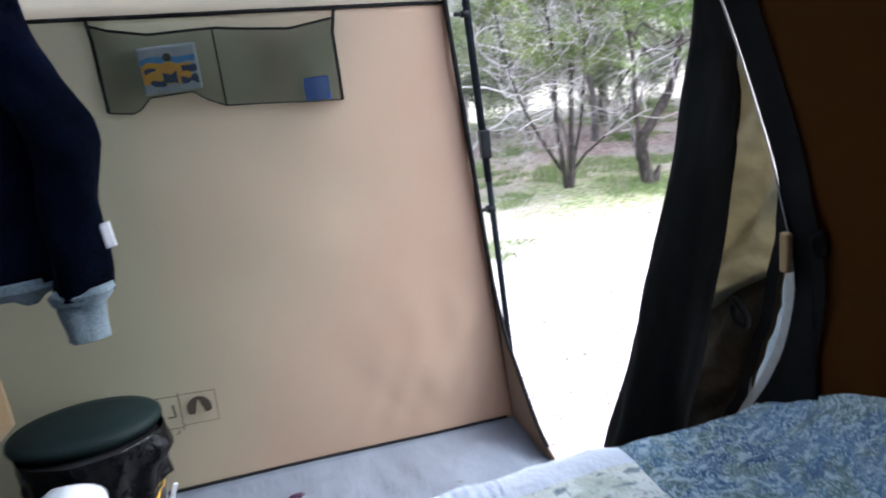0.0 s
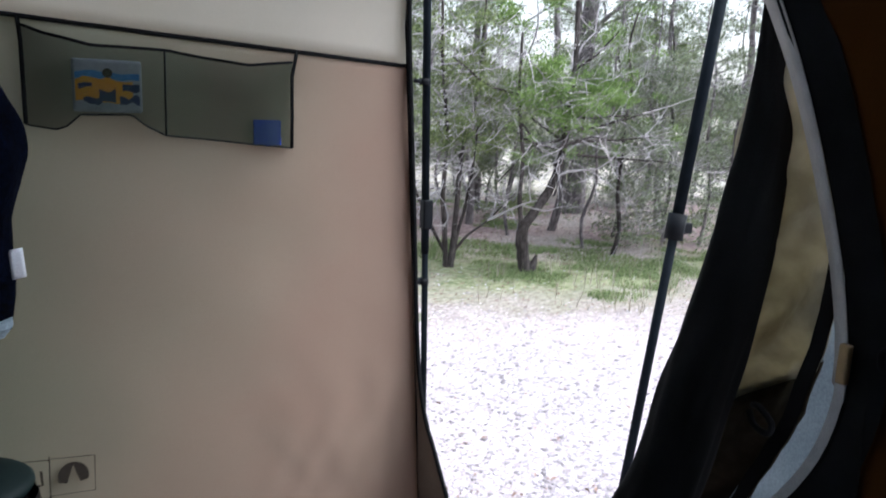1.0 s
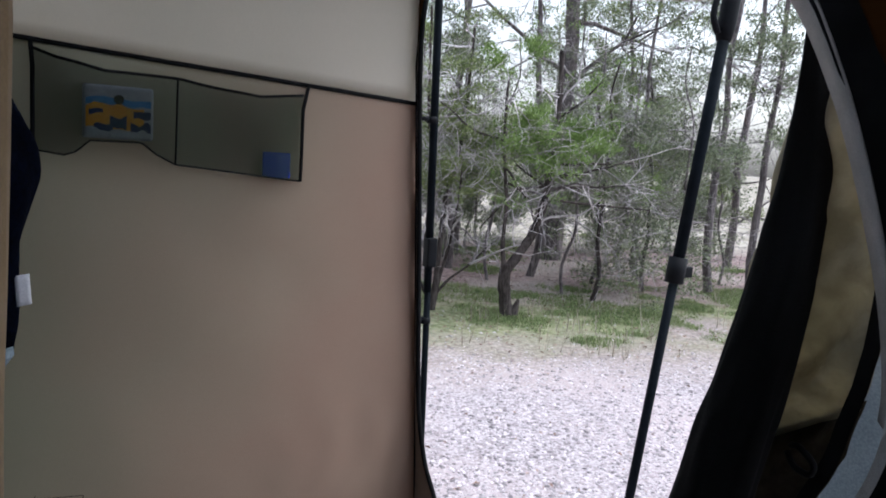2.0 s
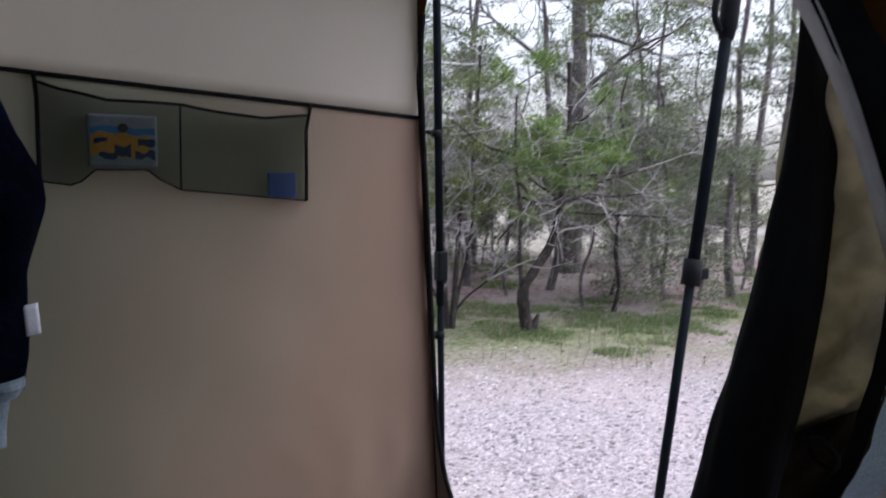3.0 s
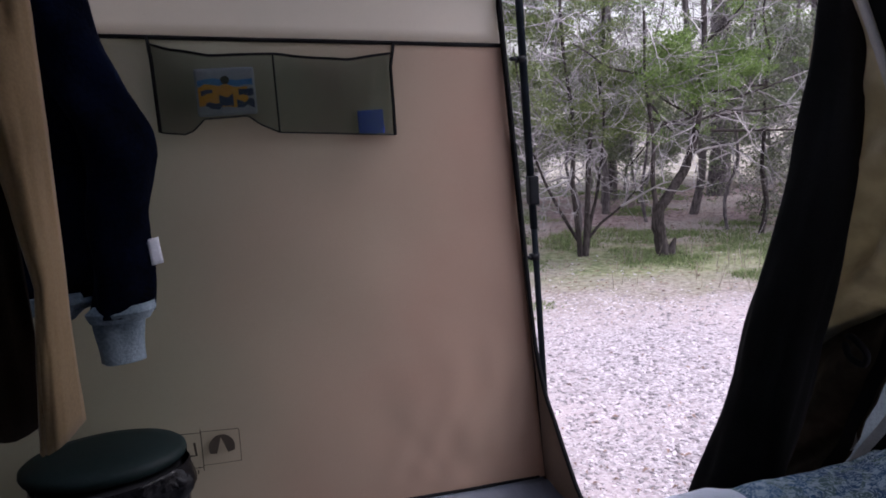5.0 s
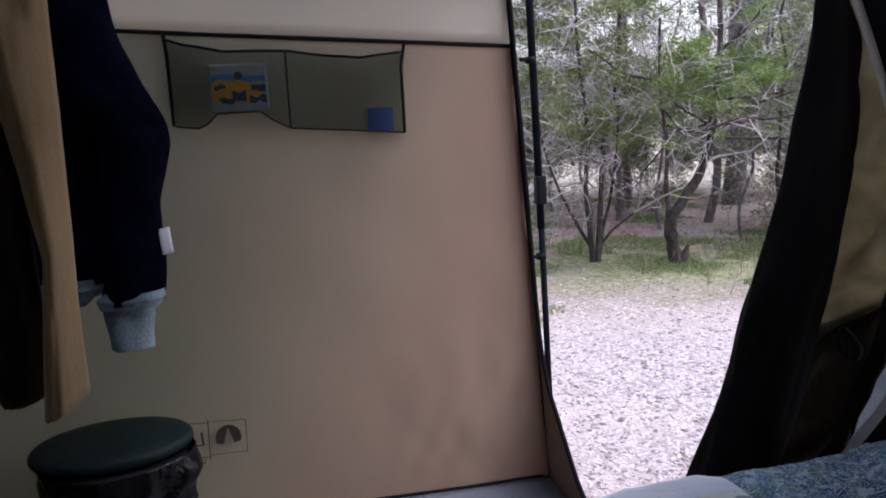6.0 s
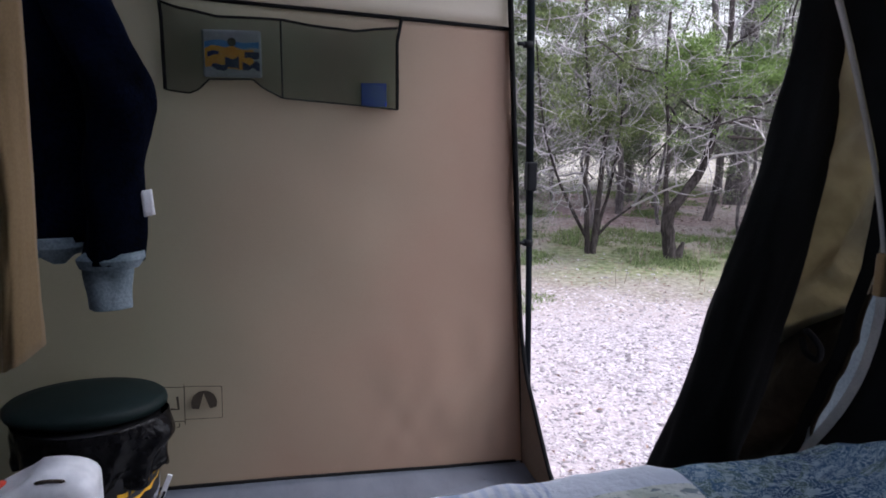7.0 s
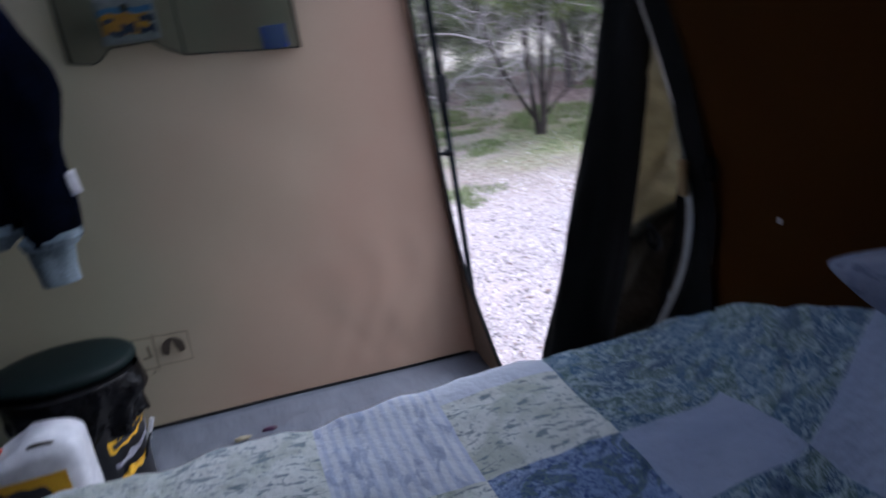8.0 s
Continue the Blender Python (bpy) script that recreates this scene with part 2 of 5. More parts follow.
def ground_material():
    """Pale gravel by the tent, thinning into grass, then brown leaf litter under the trees."""
    m = bpy.data.materials.new("gravel_and_grass_ground")
    m.use_nodes = True
    nt = m.node_tree
    p = nt.nodes["Principled BSDF"]
    p.inputs["Roughness"].default_value, p.inputs["Specular IOR Level"].default_value = 0.95, 0.1
    fine = noise_tex(nt, 55, 6)
    gravel = ramp2(nt, fine, (0.22, 0.185, 0.19), (0.54, 0.49, 0.51), 0.32, 0.66)
    gravel = mix_col(nt, ramp2(nt, noise_tex(nt, 1.3, 3), (0, 0, 0), (1, 1, 1), 0.4, 0.7), gravel, (0.47, 0.40, 0.405))
    green = ramp2(nt, noise_tex(nt, 22, 6), (0.125, 0.155, 0.07), (0.32, 0.315, 0.20), 0.35, 0.68)
    brown = ramp2(nt, noise_tex(nt, 16, 6), (0.15, 0.108, 0.105), (0.38, 0.295, 0.29), 0.35, 0.68)
    dry = ramp2(nt, noise_tex(nt, 40, 6), (0.20, 0.165, 0.15), (0.44, 0.385, 0.36), 0.34, 0.68)
    pale = ramp2(nt, noise_tex(nt, 3, 6), (0.24, 0.22, 0.17), (0.46, 0.42, 0.38), 0.35, 0.68)
    patch = ramp2(nt, noise_tex(nt, 0.8, 3), (0, 0, 0), (1, 1, 1), 0.48, 0.60)
    c, s, dot = nt.nodes.new("ShaderNodeTexCoord"), nt.nodes.new("ShaderNodeSeparateXYZ"), nt.nodes.new("ShaderNodeMath")
    nt.links.new(c.outputs["Object"], s.inputs[0])
    dot.operation, dot.inputs[1].default_value = "MULTIPLY_ADD", 0.30
    nt.links.new(s.outputs[0], dot.inputs[0])
    # Unseen ground behind the wall, darkened so less light bounces through the cloth.
    side = nt.nodes.new("ShaderNodeMapRange")
    side.inputs["From Min"].default_value, side.inputs["From Max"].default_value = 0.95, 0.2
    side.inputs["To Max"].default_value = 4.0
    nt.links.new(s.outputs[0], side.inputs[0])
    plus = nt.nodes.new("ShaderNodeMath")
    nt.links.new(s.outputs[1], plus.inputs[0])
    nt.links.new(side.outputs[0], plus.inputs[1])
    nt.links.new(plus.outputs[0], dot.inputs[2])
    wob = nt.nodes.new("ShaderNodeMath")
    wob.operation, wob.inputs[1].default_value = "MULTIPLY_ADD", 1.3
    nt.links.new(noise_tex(nt, 2.6, 5), wob.inputs[0])
    nt.links.new(dot.outputs[0], wob.inputs[2])

    def stage(lo, hi):
        rng = nt.nodes.new("ShaderNodeMapRange")
        rng.inputs["From Min"].default_value, rng.inputs["From Max"].default_value = lo, hi
        nt.links.new(wob.outputs[0], rng.inputs[0])
        return rng.outputs[0]

    col = mix_col(nt, stage(4.4, 5.3), gravel, dry)
    col = mix_col(nt, stage(5.15, 5.9), col, mix_col(nt, patch, green, dry))
    col = mix_col(nt, stage(6.7, 7.5), col, mix_col(nt, patch, brown, dry))
    col = mix_col(nt, stage(10.5, 12.5), col, pale)
    nt.links.new(col, p.inputs["Base Color"])
    bn = nt.nodes.new("ShaderNodeBump")
    bn.inputs["Strength"].default_value, bn.inputs["Distance"].default_value = 0.6, 0.02
    nt.links.new(fine, bn.inputs["Height"])
    nt.links.new(bn.outputs[0], p.inputs["Normal"])
    return m


M["ground"] = ground_material()


# ---- mesh helpers ----
def empty(name, x, y, z, label, category, group=""):
    ob = new(name)
    ob.empty_display_size = 0.05
    ob.location = (x, y, z)
    return tagged(ob, label, category, group)


def part(name, bm, material, parent=None, label="", smooth=True):
    me = bpy.data.meshes.new(name)
    bm.to_mesh(me)
    bm.free()
    for k in (material if isinstance(material, (list, tuple)) else [material]):
        me.materials.append(k)
    if smooth:
        me.polygons.foreach_set("use_smooth", [True] * len(me.polygons))
    ob = new(name, me)
    ob.parent = parent
    return tagged(ob, label)


def raw(name, verts, faces, material, parent=None, smooth=True):
    me = bpy.data.meshes.new(name)
    me.from_pydata([tuple(v) for v in verts], [], faces)
    me.materials.append(material)
    if smooth:
        me.polygons.foreach_set("use_smooth", [True] * len(me.polygons))
    ob = new(name, me)
    ob.parent = parent
    return ob


def thick(ob, t, offset=0.0):
    mod = ob.modifiers.new("thickness", "SOLIDIFY")
    mod.thickness, mod.offset = t, offset
    return ob


def box(w, d, h, x=0, y=0, z=0, bev=0.004, seg=2):
    bm = bmesh.new()
    bmesh.ops.create_cube(bm, size=1)
    bmesh.ops.scale(bm, vec=(w, d, h), verts=bm.verts)
    if bev:
        bmesh.ops.bevel(bm, geom=bm.edges[:], offset=bev, segments=seg, affect="EDGES", profile=0.7)
    bmesh.ops.translate(bm, vec=(x, y, z), verts=bm.verts)
    return bm


def sheet(nu, nv, f, closed=False):
    """A grid mesh from f(u, v) with u and v from 0 to 1."""
    bm = bmesh.new()
    rows = [[bm.verts.new(f(i / nu, j / nv)) for j in range(nv + 1)] for i in range(nu + (0 if closed else 1))]
    for i in range(nu):
        a, b = rows[i], rows[(i + 1) % len(rows)]
        for j in range(nv):
            bm.faces.new((a[j], b[j], b[j + 1], a[j + 1]))
    bmesh.ops.recalc_face_normals(bm, faces=bm.faces)
    return bm


def tube(points, radius, sides=8, flat=1.0, bm=None):
    """A tube along points; radius is one number or one for each point; flat squeezes it along its second axis."""
    bm = bm or bmesh.new()
    pts = [Vector(p) for p in points]
    rad = radius if isinstance(radius, (list, tuple)) else [radius] * len(pts)
    side = None
    rings = []
    for i, p in enumerate(pts):
        d = (pts[min(i + 1, len(pts) - 1)] - pts[max(i - 1, 0)]).normalized()
        if side is None:
            side = d.orthogonal().normalized() if abs(d.z) < 0.9 else Vector((1, 0, 0))
        side = (side - d * side.dot(d)).normalized()
        up = d.cross(side)
        rings.append([bm.verts.new(p + rad[i] * (math.cos(a) * side + flat * math.sin(a) * up)) for a in (2 * math.pi * k / sides for k in range(sides))])
    for a, b in zip(rings, rings[1:]):
        for k in range(sides):
            bm.faces.new((a[k], a[(k + 1) % sides], b[(k + 1) % sides], b[k]))
    bm.faces.new(rings[0][::-1])
    bm.faces.new(rings[-1])
    return bm


def smooth_path(points, n=6):
    """Catmull-Rom through the points."""
    p = [Vector(q) for q in points]
    p = [p[0] * 2 - p[1]] + p + [p[-1] * 2 - p[-2]]
    out = []
    for i in range(1, len(p) - 2):
        for k in range(n):
            t = k / n
            a, b, c, d = p[i - 1:i + 3]
            out.append(0.5 * (2 * b + (c - a) * t + (2 * a - 5 * b + 4 * c - d) * t * t + (3 * b - a - 3 * c + d) * t ** 3))
    return out + [p[-2]]


def lathe(profile, sides=40, bm=None, sx=1.0):
    bm = bm or bmesh.new()
    rings = [[bm.verts.new((sx * r * math.cos(2 * math.pi * k / sides), r * math.sin(2 * math.pi * k / sides), z)) for k in range(sides)] for r, z in profile]
    for a, b in zip(rings, rings[1:]):
        for k in range(sides):
            bm.faces.new((a[k], a[(k + 1) % sides], b[(k + 1) % sides], b[k]))
    bm.faces.new(rings[0][::-1])
    bm.faces.new(rings[-1])
    return bm


def wob(x, y, z, s=1.0):
    return noise.noise(Vector((x * s, y * s, z * s)))


def band(points, normal, width, bm=None):
    """A flat ribbon of that width along points that lies across the normal."""
    bm = bm or bmesh.new()
    pts, n = [Vector(p) for p in points], Vector(normal)
    prev = None
    for i, p in enumerate(pts):
        d = (pts[min(i + 1, len(pts) - 1)] - pts[max(i - 1, 0)]).normalized()
        s = d.cross(n).normalized() * width / 2
        pair = (bm.verts.new(p - s), bm.verts.new(p + s))
        if prev:
            bm.faces.new((prev[0], prev[1], pair[1], pair[0]))
        prev = pair
    return bm


# ---- tent: north wall, east wall with the doorway, floor, hidden sides ----
YN = 1.87


def corner_x(z):
    return 0.966 - 0.062 * z


def seam_z(x):
    return 1.384 - 0.058 * (x + 0.1)


def base_z(x):
    return 0.066 - 0.034 * (x + 0.1)


def north_y(x, z):
    """The wall hangs nearly flat, with faint sags and drawn folds low at its corner."""
    s = 0.006 * wob(x, 0, z, 1.8) + 0.002 * wob(x, 3, z * 0.5, 7)
    low = max(0.0, 1 - (z - 0.05) / 0.55) * max(0.0, (x - 0.25) / 0.7)
    low *= max(0.0, (x - 0.25) / 0.7) * max(0.0, min(1.0, (corner_x(z) - x) / 0.08)) * min(1.0, max(0.0, (z - 0.05) / 0.06))
    s += low * 0.009 * math.sin((x + 0.22 * z) * 44 + 14 * wob(x, 1, z, 2.2)) + low * 0.030 * abs(wob((x - 0.95) / (z + 0.35), 8, z * 0.4, 6))
    s += low * 0.016 * wob(x * 2.0, 5, z * 0.9, 5) + low * low * 0.008 * abs(math.sin(34 * (x - 0.25 * z) + 3 * wob(x, 4, z, 3))) + 0.004 * wob(x + 0.6 * z, 9, z, 4)
    return YN + s


wall_n = new("wall_north")
tagged(wall_n, "tan nylon tent wall with a printed corner mark", "tent wall", kind="structure")
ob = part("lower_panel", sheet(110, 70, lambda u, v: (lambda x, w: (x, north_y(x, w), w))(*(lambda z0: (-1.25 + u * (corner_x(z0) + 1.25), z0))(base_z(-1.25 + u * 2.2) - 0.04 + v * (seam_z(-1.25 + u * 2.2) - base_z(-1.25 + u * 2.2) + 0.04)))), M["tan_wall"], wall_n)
thick(ob, 0.002)
ob = part("upper_panel", sheet(60, 16, lambda u, v: (lambda x, z: (x, YN + 0.004 - 0.10 * (z - 1.33) + 0.004 * wob(x, 2, z, 3), z))(-1.25 + u * (corner_x(1.33 + 0.6 * v) + 1.25), seam_z(-1.25 + u * 2.13) + v * (1.95 - seam_z(-1.25 + u * 2.13)))), M["tan_upper"], wall_n, "paler upper panel")
thick(ob, 0.002)
seam = [(-1.25 + 2.13 * i / 30, YN - 0.004 + 0.003 * wob(i * 0.3, 0, 0), seam_z(-1.25 + 2.13 * i / 30) + 0.002 * wob(i * 0.5, 4, 0)) for i in range(31)]
part("seam_piping", tube(seam, 0.0054, 6), M["black_web"], wall_n, "black seam piping")
base = [(-1.25 + 2.19 * i / 30, north_y(-1.25 + 2.19 * i / 30, base_z(-1.25 + 2.19 * i / 30)) - 0.006, base_z(-1.25 + 2.19 * i / 30)) for i in range(31)]
part("base_piping", tube(base, 0.005, 6), M["black_web"], wall_n, "black base piping")
edge = [(corner_x(z) + 0.002, YN - 0.006 + 0.004 * wob(z, 7, 0, 3), z) for z in [0.03 + 1.9 * i / 30 for i in range(31)]]
part("corner_piping", tube(edge, 0.006, 6), M["black_web"], wall_n, "black corner piping")

# printed mark: two outlined boxes, a notched disc and broken strokes
YP = YN - 0.014


def strokes(pts, w):
    return band([(x, YP, z) for x, z in pts], (0, 1, 0), w)


mark = part("printed_mark", strokes([(0.074, 0.355), (0.072, 0.263), (-0.026, 0.267), (-0.023, 0.362), (0.074, 0.355)], 0.0022), M["print"], wall_n, "thin printed box outline")
part("printed_mark", strokes([(-0.023, 0.36), (-0.14, 0.369)], 0.0022), M["print"], wall_n)
part("printed_mark", strokes([(-0.026, 0.262), (-0.14, 0.268)], 0.0022), M["print"], wall_n)
part("printed_mark", strokes([(-0.024, 0.37), (-0.0265, 0.252)], 0.0022), M["print"], wall_n)
part("printed_mark", strokes([(-0.043, 0.335), (-0.041, 0.298), (-0.062, 0.30)], 0.006), M["print"], wall_n)
part("printed_mark", strokes([(-0.041, 0.258), (-0.042, 0.246), (-0.05, 0.247)], 0.003), M["print"], wall_n)
bm = bmesh.new()
pts = [(0.0255 + 0.034 * math.cos(a), 0.310 + 0.036 * math.sin(a)) for a in (radians(-22 + 224 * k / 24) for k in range(25))]
left, right = pts[12:], pts[:13]
apex = (0.0255, 0.338)
for half, inner in ((right, 0.040), (left, 0.011)):
    pl = [apex] + half if half is right else half + [apex]
    if half is right:
        pl = [apex, (inner, 0.293)] + half
    else:
        pl = half + [(inner, 0.293), apex]
    bm.faces.new([bm.verts.new((x, YP, z)) for x, z in pl])
part("printed_mark", bm, M["print"], wall_n, "dark notched disc print", smooth=False)

# east wall around the doorway
DOOR = [(1.84, 0.60), (1.835, 0.45), (1.80, 0.33), (1.745, 0.26), (1.68, 0.17), (1.61, 0.085), (1.50, 0.045), (1.25, 0.035), (1.02, 0.06), (0.92, 0.16), (0.80, 0.36), (0.70, 0.55), (0.635, 0.66), (0.582, 0.74), (0.545, 0.82), (0.526, 0.92), (0.532, 1.03), (0.548, 1.12), (0.572, 1.22), (0.605, 1.32), (0.66, 1.43), (0.76, 1.55), (0.93, 1.65), (1.12, 1.71), (1.35, 1.73), (1.60, 1.71), (1.78, 1.63), (1.838, 1.48), (1.842, 1.2), (1.842, 0.9)]


def east(y, z, out=0.0):
    return (corner_x(z) - 0.12 * max(0.0, z - 0.88) * max(0.0, min(1.0, (1.6 - y) / 1.0)) - 0.012 * max(0.0, min(1.0, (1.6 - y) / 1.0)) + out + 0.005 * wob(0, y, z, 2.5), y, z)


wall_e = new("wall_east")
tagged(wall_e, "rust-brown nylon tent wall with an arched doorway", "tent wall", kind="structure")
arch = smooth_path([(0, y, z) for y, z in DOOR + DOOR[:1]], 3)[:-1]
bm = bmesh.new()
inner = [bm.verts.new(east(p.y, p.z)) for p in arch]
rim = []
for p in arch:
    d = Vector((p.y - 1.15, p.z - 0.85))
    a = math.atan2(d.y, d.x)
    lim = min((0.718 if d.x > 0 else 2.4) / max(abs(math.cos(a)), 1e-6), (1.10 if d.y > 0 else 0.84) / max(abs(math.sin(a)), 1e-6))
    rim.append((1.15 + lim * math.cos(a), 0.85 + lim * math.sin(a)))
outer = [bm.verts.new(east(y, z)) for y, z in rim]
n = len(inner)
for i in range(n):
    j = (i + 1) % n
    bm.faces.new((inner[i], inner[j], outer[j], outer[i]))
bmesh.ops.subdivide_edges(bm, edges=[e for e in bm.edges if (e.verts[0] in inner) != (e.verts[1] in inner)], cuts=4, use_grid_fill=True)
bmesh.ops.triangulate(bm, faces=bm.faces)
# Strip between corner and doorway takes the tan with shade in its colour.
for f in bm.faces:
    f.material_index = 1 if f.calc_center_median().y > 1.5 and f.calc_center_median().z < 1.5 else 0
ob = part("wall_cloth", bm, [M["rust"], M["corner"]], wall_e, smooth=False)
thick(ob, 0.002)
right_run = [p for p in arch if p.y < 1.5 and p.z > 0.2 and not (p.y > 1.0 and p.z < 0.5)]
part("door_edging", band([Vector(east(p.y, p.z, -0.008)) + Vector((0, -0.027 if p.z < 1.3 else -0.020, 0.0 if p.z < 1.0 else 0.012)) for p in right_run], (1, 0, 0), 0.050), M["black_web"], wall_e, "broad black edging tape")
tape = thick(part("zip_tape", band([Vector(east(p.y - 0.004, p.z, -0.010)) + Vector((0.63, 0.777, 0)) * 0.025 for p in right_run if p.z > 0.86], (-0.777, 0.63, 0), 0.052), M["zip"], wall_e, "pale zip tape folded into the opening"), 0.002)
part("zip_tape", band([east(p.y + 0.002, p.z, -0.012) for p in right_run if p.z < 0.93], (1, 0, 0), 0.014), M["zip"], wall_e, "pale zip tape")
low_run = sorted([p for p in right_run if p.z < 1.0], key=lambda p: p.z)
thick(part("black_gusset", sheet(8, len(low_run) - 1, lambda u, v: (lambda p: east(p.y + (0.503 - p.y) * u - 0.006, p.z, -0.007))(low_run[round(v * (len(low_run) - 1))])), M["black_web"], wall_e, "black cloth gusset beside the zip"), 0.002)
left_run = [p for p in arch if p.y >= 1.58 and p.z < 1.6]
left_run.sort(key=lambda p: p.z)
part("door_edging", tube([east(p.y - 0.002, p.z, -0.002) for p in left_run], 0.007, 6), M["black_web"], wall_e)
pull = part("zip_pull", box(0.010, 0.013, 0.050, 0, 0, 0, 0.003), M["suede"], tape, "dull tan zip pull cover")
pull.location = (corner_x(0.94) - 0.035, 0.520, 0.935)
loop = part("toggle_loop", tube(smooth_path([(0, 0, 0.016), (-0.006, 0.006, 0.006), (-0.006, 0.003, -0.01), (0, -0.008, -0.008), (0.002, -0.002, 0.016)], 5), 0.004, 6), M["black_web"], wall_e, "black toggle loop")
loop.location = (corner_x(0.95) - 0.03, 0.470, 0.955)
tab = part("white_tab", box(0.003, 0.003, 0.007, 0, 0, 0, 0.0005), M["white"], wall_e, "tiny white tab")
tab.location = (corner_x(0.91) - 0.024, 0.355, 0.915)

# unseen sides and roof that close the tent; dark walls keep it dim
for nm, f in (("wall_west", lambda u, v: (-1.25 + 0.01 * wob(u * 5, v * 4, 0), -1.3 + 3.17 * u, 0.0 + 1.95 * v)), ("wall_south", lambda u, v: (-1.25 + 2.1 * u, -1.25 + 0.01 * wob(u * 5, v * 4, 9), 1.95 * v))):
    ob = tagged(part(nm, sheet(16, 10, f), M["lining"]), "unseen tan tent wall, darkened to keep the inside dim", "tent wall", kind="structure")
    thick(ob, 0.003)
# Roof is out of view; its two panels are added to steer light inside.
ob = tagged(part("ceiling", sheet(20, 20, lambda u, v: (-1.26 + 2.14 * u, -1.28 + 3.14 * v, 1.94 + 0.22 * (1 - abs(2 * u - 1)))), [M["roof"], M["rust"]]), "unseen tent roof, pale panel passing light and rust panel blocking it", "tent roof", kind="structure")
for f in ob.data.polygons:
    f.material_index = 1 if f.center.y < 0.45 else 0
thick(ob, 0.003)


def floor_z(x, y):
    calm = max(0.0, min(1.0, (YN - 0.01 - y) / 0.12))
    s = 0.014 + 0.010 * calm * wob(x, y, 0, 4) + calm * ( 0.024 * abs(wob(x * 1.2 + 0.5 * y, y * 0.5, 4, 6)) + 0.012 * abs(wob(x * 0.4 + y, y - x, 7, 11)) + 0.022 * abs(wob(x + 0.8 * y, 0.3 * y - 0.2 * x, 2, 10)))
    return s + max(0.0, 1 - (YN - y) / 0.07) * (base_z(x) - 0.016)


ob = tagged(part("floor", sheet(110, 120, lambda u, v: (lambda x, y: (x, y, floor_z(x, y)))(-1.25 + 2.222 * u, -1.25 + 3.115 * v)), M["floor"]), "creased grey tarpaulin tent floor", "tent floor", kind="structure")
thick(ob, 0.002, -1)

# ---- poles ----
leg = empty("tent_leg", 0.994, 1.905, 0.0, "dark steel telescopic tent leg at the doorway corner", "tent pole")
part("lower_tube", tube([(0, 0, 0), (-0.022, 0, 0.95)], 0.0095, 12), M["steel"], leg)
part("upper_tube", tube([(-0.019, 0, 0.80), (-0.050, 0.0, 2.0)], 0.0115, 12), M["steel"], leg)
part("latch", box(0.030, 0.032, 0.085, -0.020, -0.003, 0.915, 0.005), M["plastic"], leg, "black plastic latch")
for z in (0.715, 1.29):
    dx = -0.03 * z
    ring = part("clip", tube([(dx, 0, z - 0.009), (dx, 0, z + 0.009)], 0.016, 12), M["plastic"], leg, "black plastic ring clip")
    part("clip_hook", tube([(dx - 0.005, 0, z), (dx - 0.035, -0.012, z + 0.002)], 0.006, 6), M["plastic"], ring)
part("foot", box(0.05, 0.05, 0.012, 0, 0, 0.006, 0.003), M["plastic"], leg)

awn = empty("awning_pole", 1.583, 1.66, -0.01, "black telescopic awning pole leaning on the gravel", "awning pole")


def awn_at(z):
    return Vector((0.138 * z, 0.0, z))


part("lower_tube", tube([awn_at(0), awn_at(0.94)], 0.0145, 14), M["steel"], awn)
part("upper_tube", tube([awn_at(0.87), awn_at(1.72)], 0.018, 14), M["steel"], awn)
collar = part("collar", tube([awn_at(0.86), awn_at(0.94)], 0.029, 14), M["plastic"], awn, "black plastic locking collar")
part("collar_lever", box(0.036, 0.02, 0.034, 0.158, -0.01, 0.895, 0.004), M["plastic"], collar)
joint = part("top_joint", tube([awn_at(1.60), awn_at(1.64), awn_at(1.72), awn_at(1.76)], [0.022, 0.028, 0.028, 0.021], 14), M["plastic"], awn, "black plastic top joint")
part("top_hook", tube(smooth_path([awn_at(1.62) + Vector((-0.03, 0, 0)), awn_at(1.66) + Vector((-0.06, 0, 0.01)), awn_at(1.72) + Vector((-0.055, 0, 0.03)), awn_at(1.8) + Vector((-0.07, 0, 0.03))], 5), 0.010, 8), M["plastic"], joint)
part("top_tube", tube([awn_at(1.74), awn_at(2.3)], 0.02, 12), M["steel"], awn)
part("foot", tube([awn_at(0.0), awn_at(0.03)], 0.026, 12), M["plastic"], awn)

# ---- rolled door flap, loose door cloth ----
flap = empty("rolled_door", 0.86, 0.70, 0.03, "black rolled-up tent door tied beside the doorway", "tent door")
off = Vector((0.86, 0.70, 0.03))
spine = smooth_path([(0.905, 0.712, 1.42), (0.915, 0.705, 1.32), (0.918, 0.708, 1.20), (0.905, 0.712, 1.08), (0.882, 0.716, 0.96), (0.856, 0.724, 0.84), (0.832, 0.742, 0.70), (0.824, 0.790, 0.55), (0.832, 0.862, 0.36), (0.868, 0.91, 0.18), (0.89, 0.90, 0.05)], 8)
radii = [0.010, 0.025, 0.034, 0.041, 0.046, 0.051, 0.056, 0.062, 0.070, 0.076, 0.08]


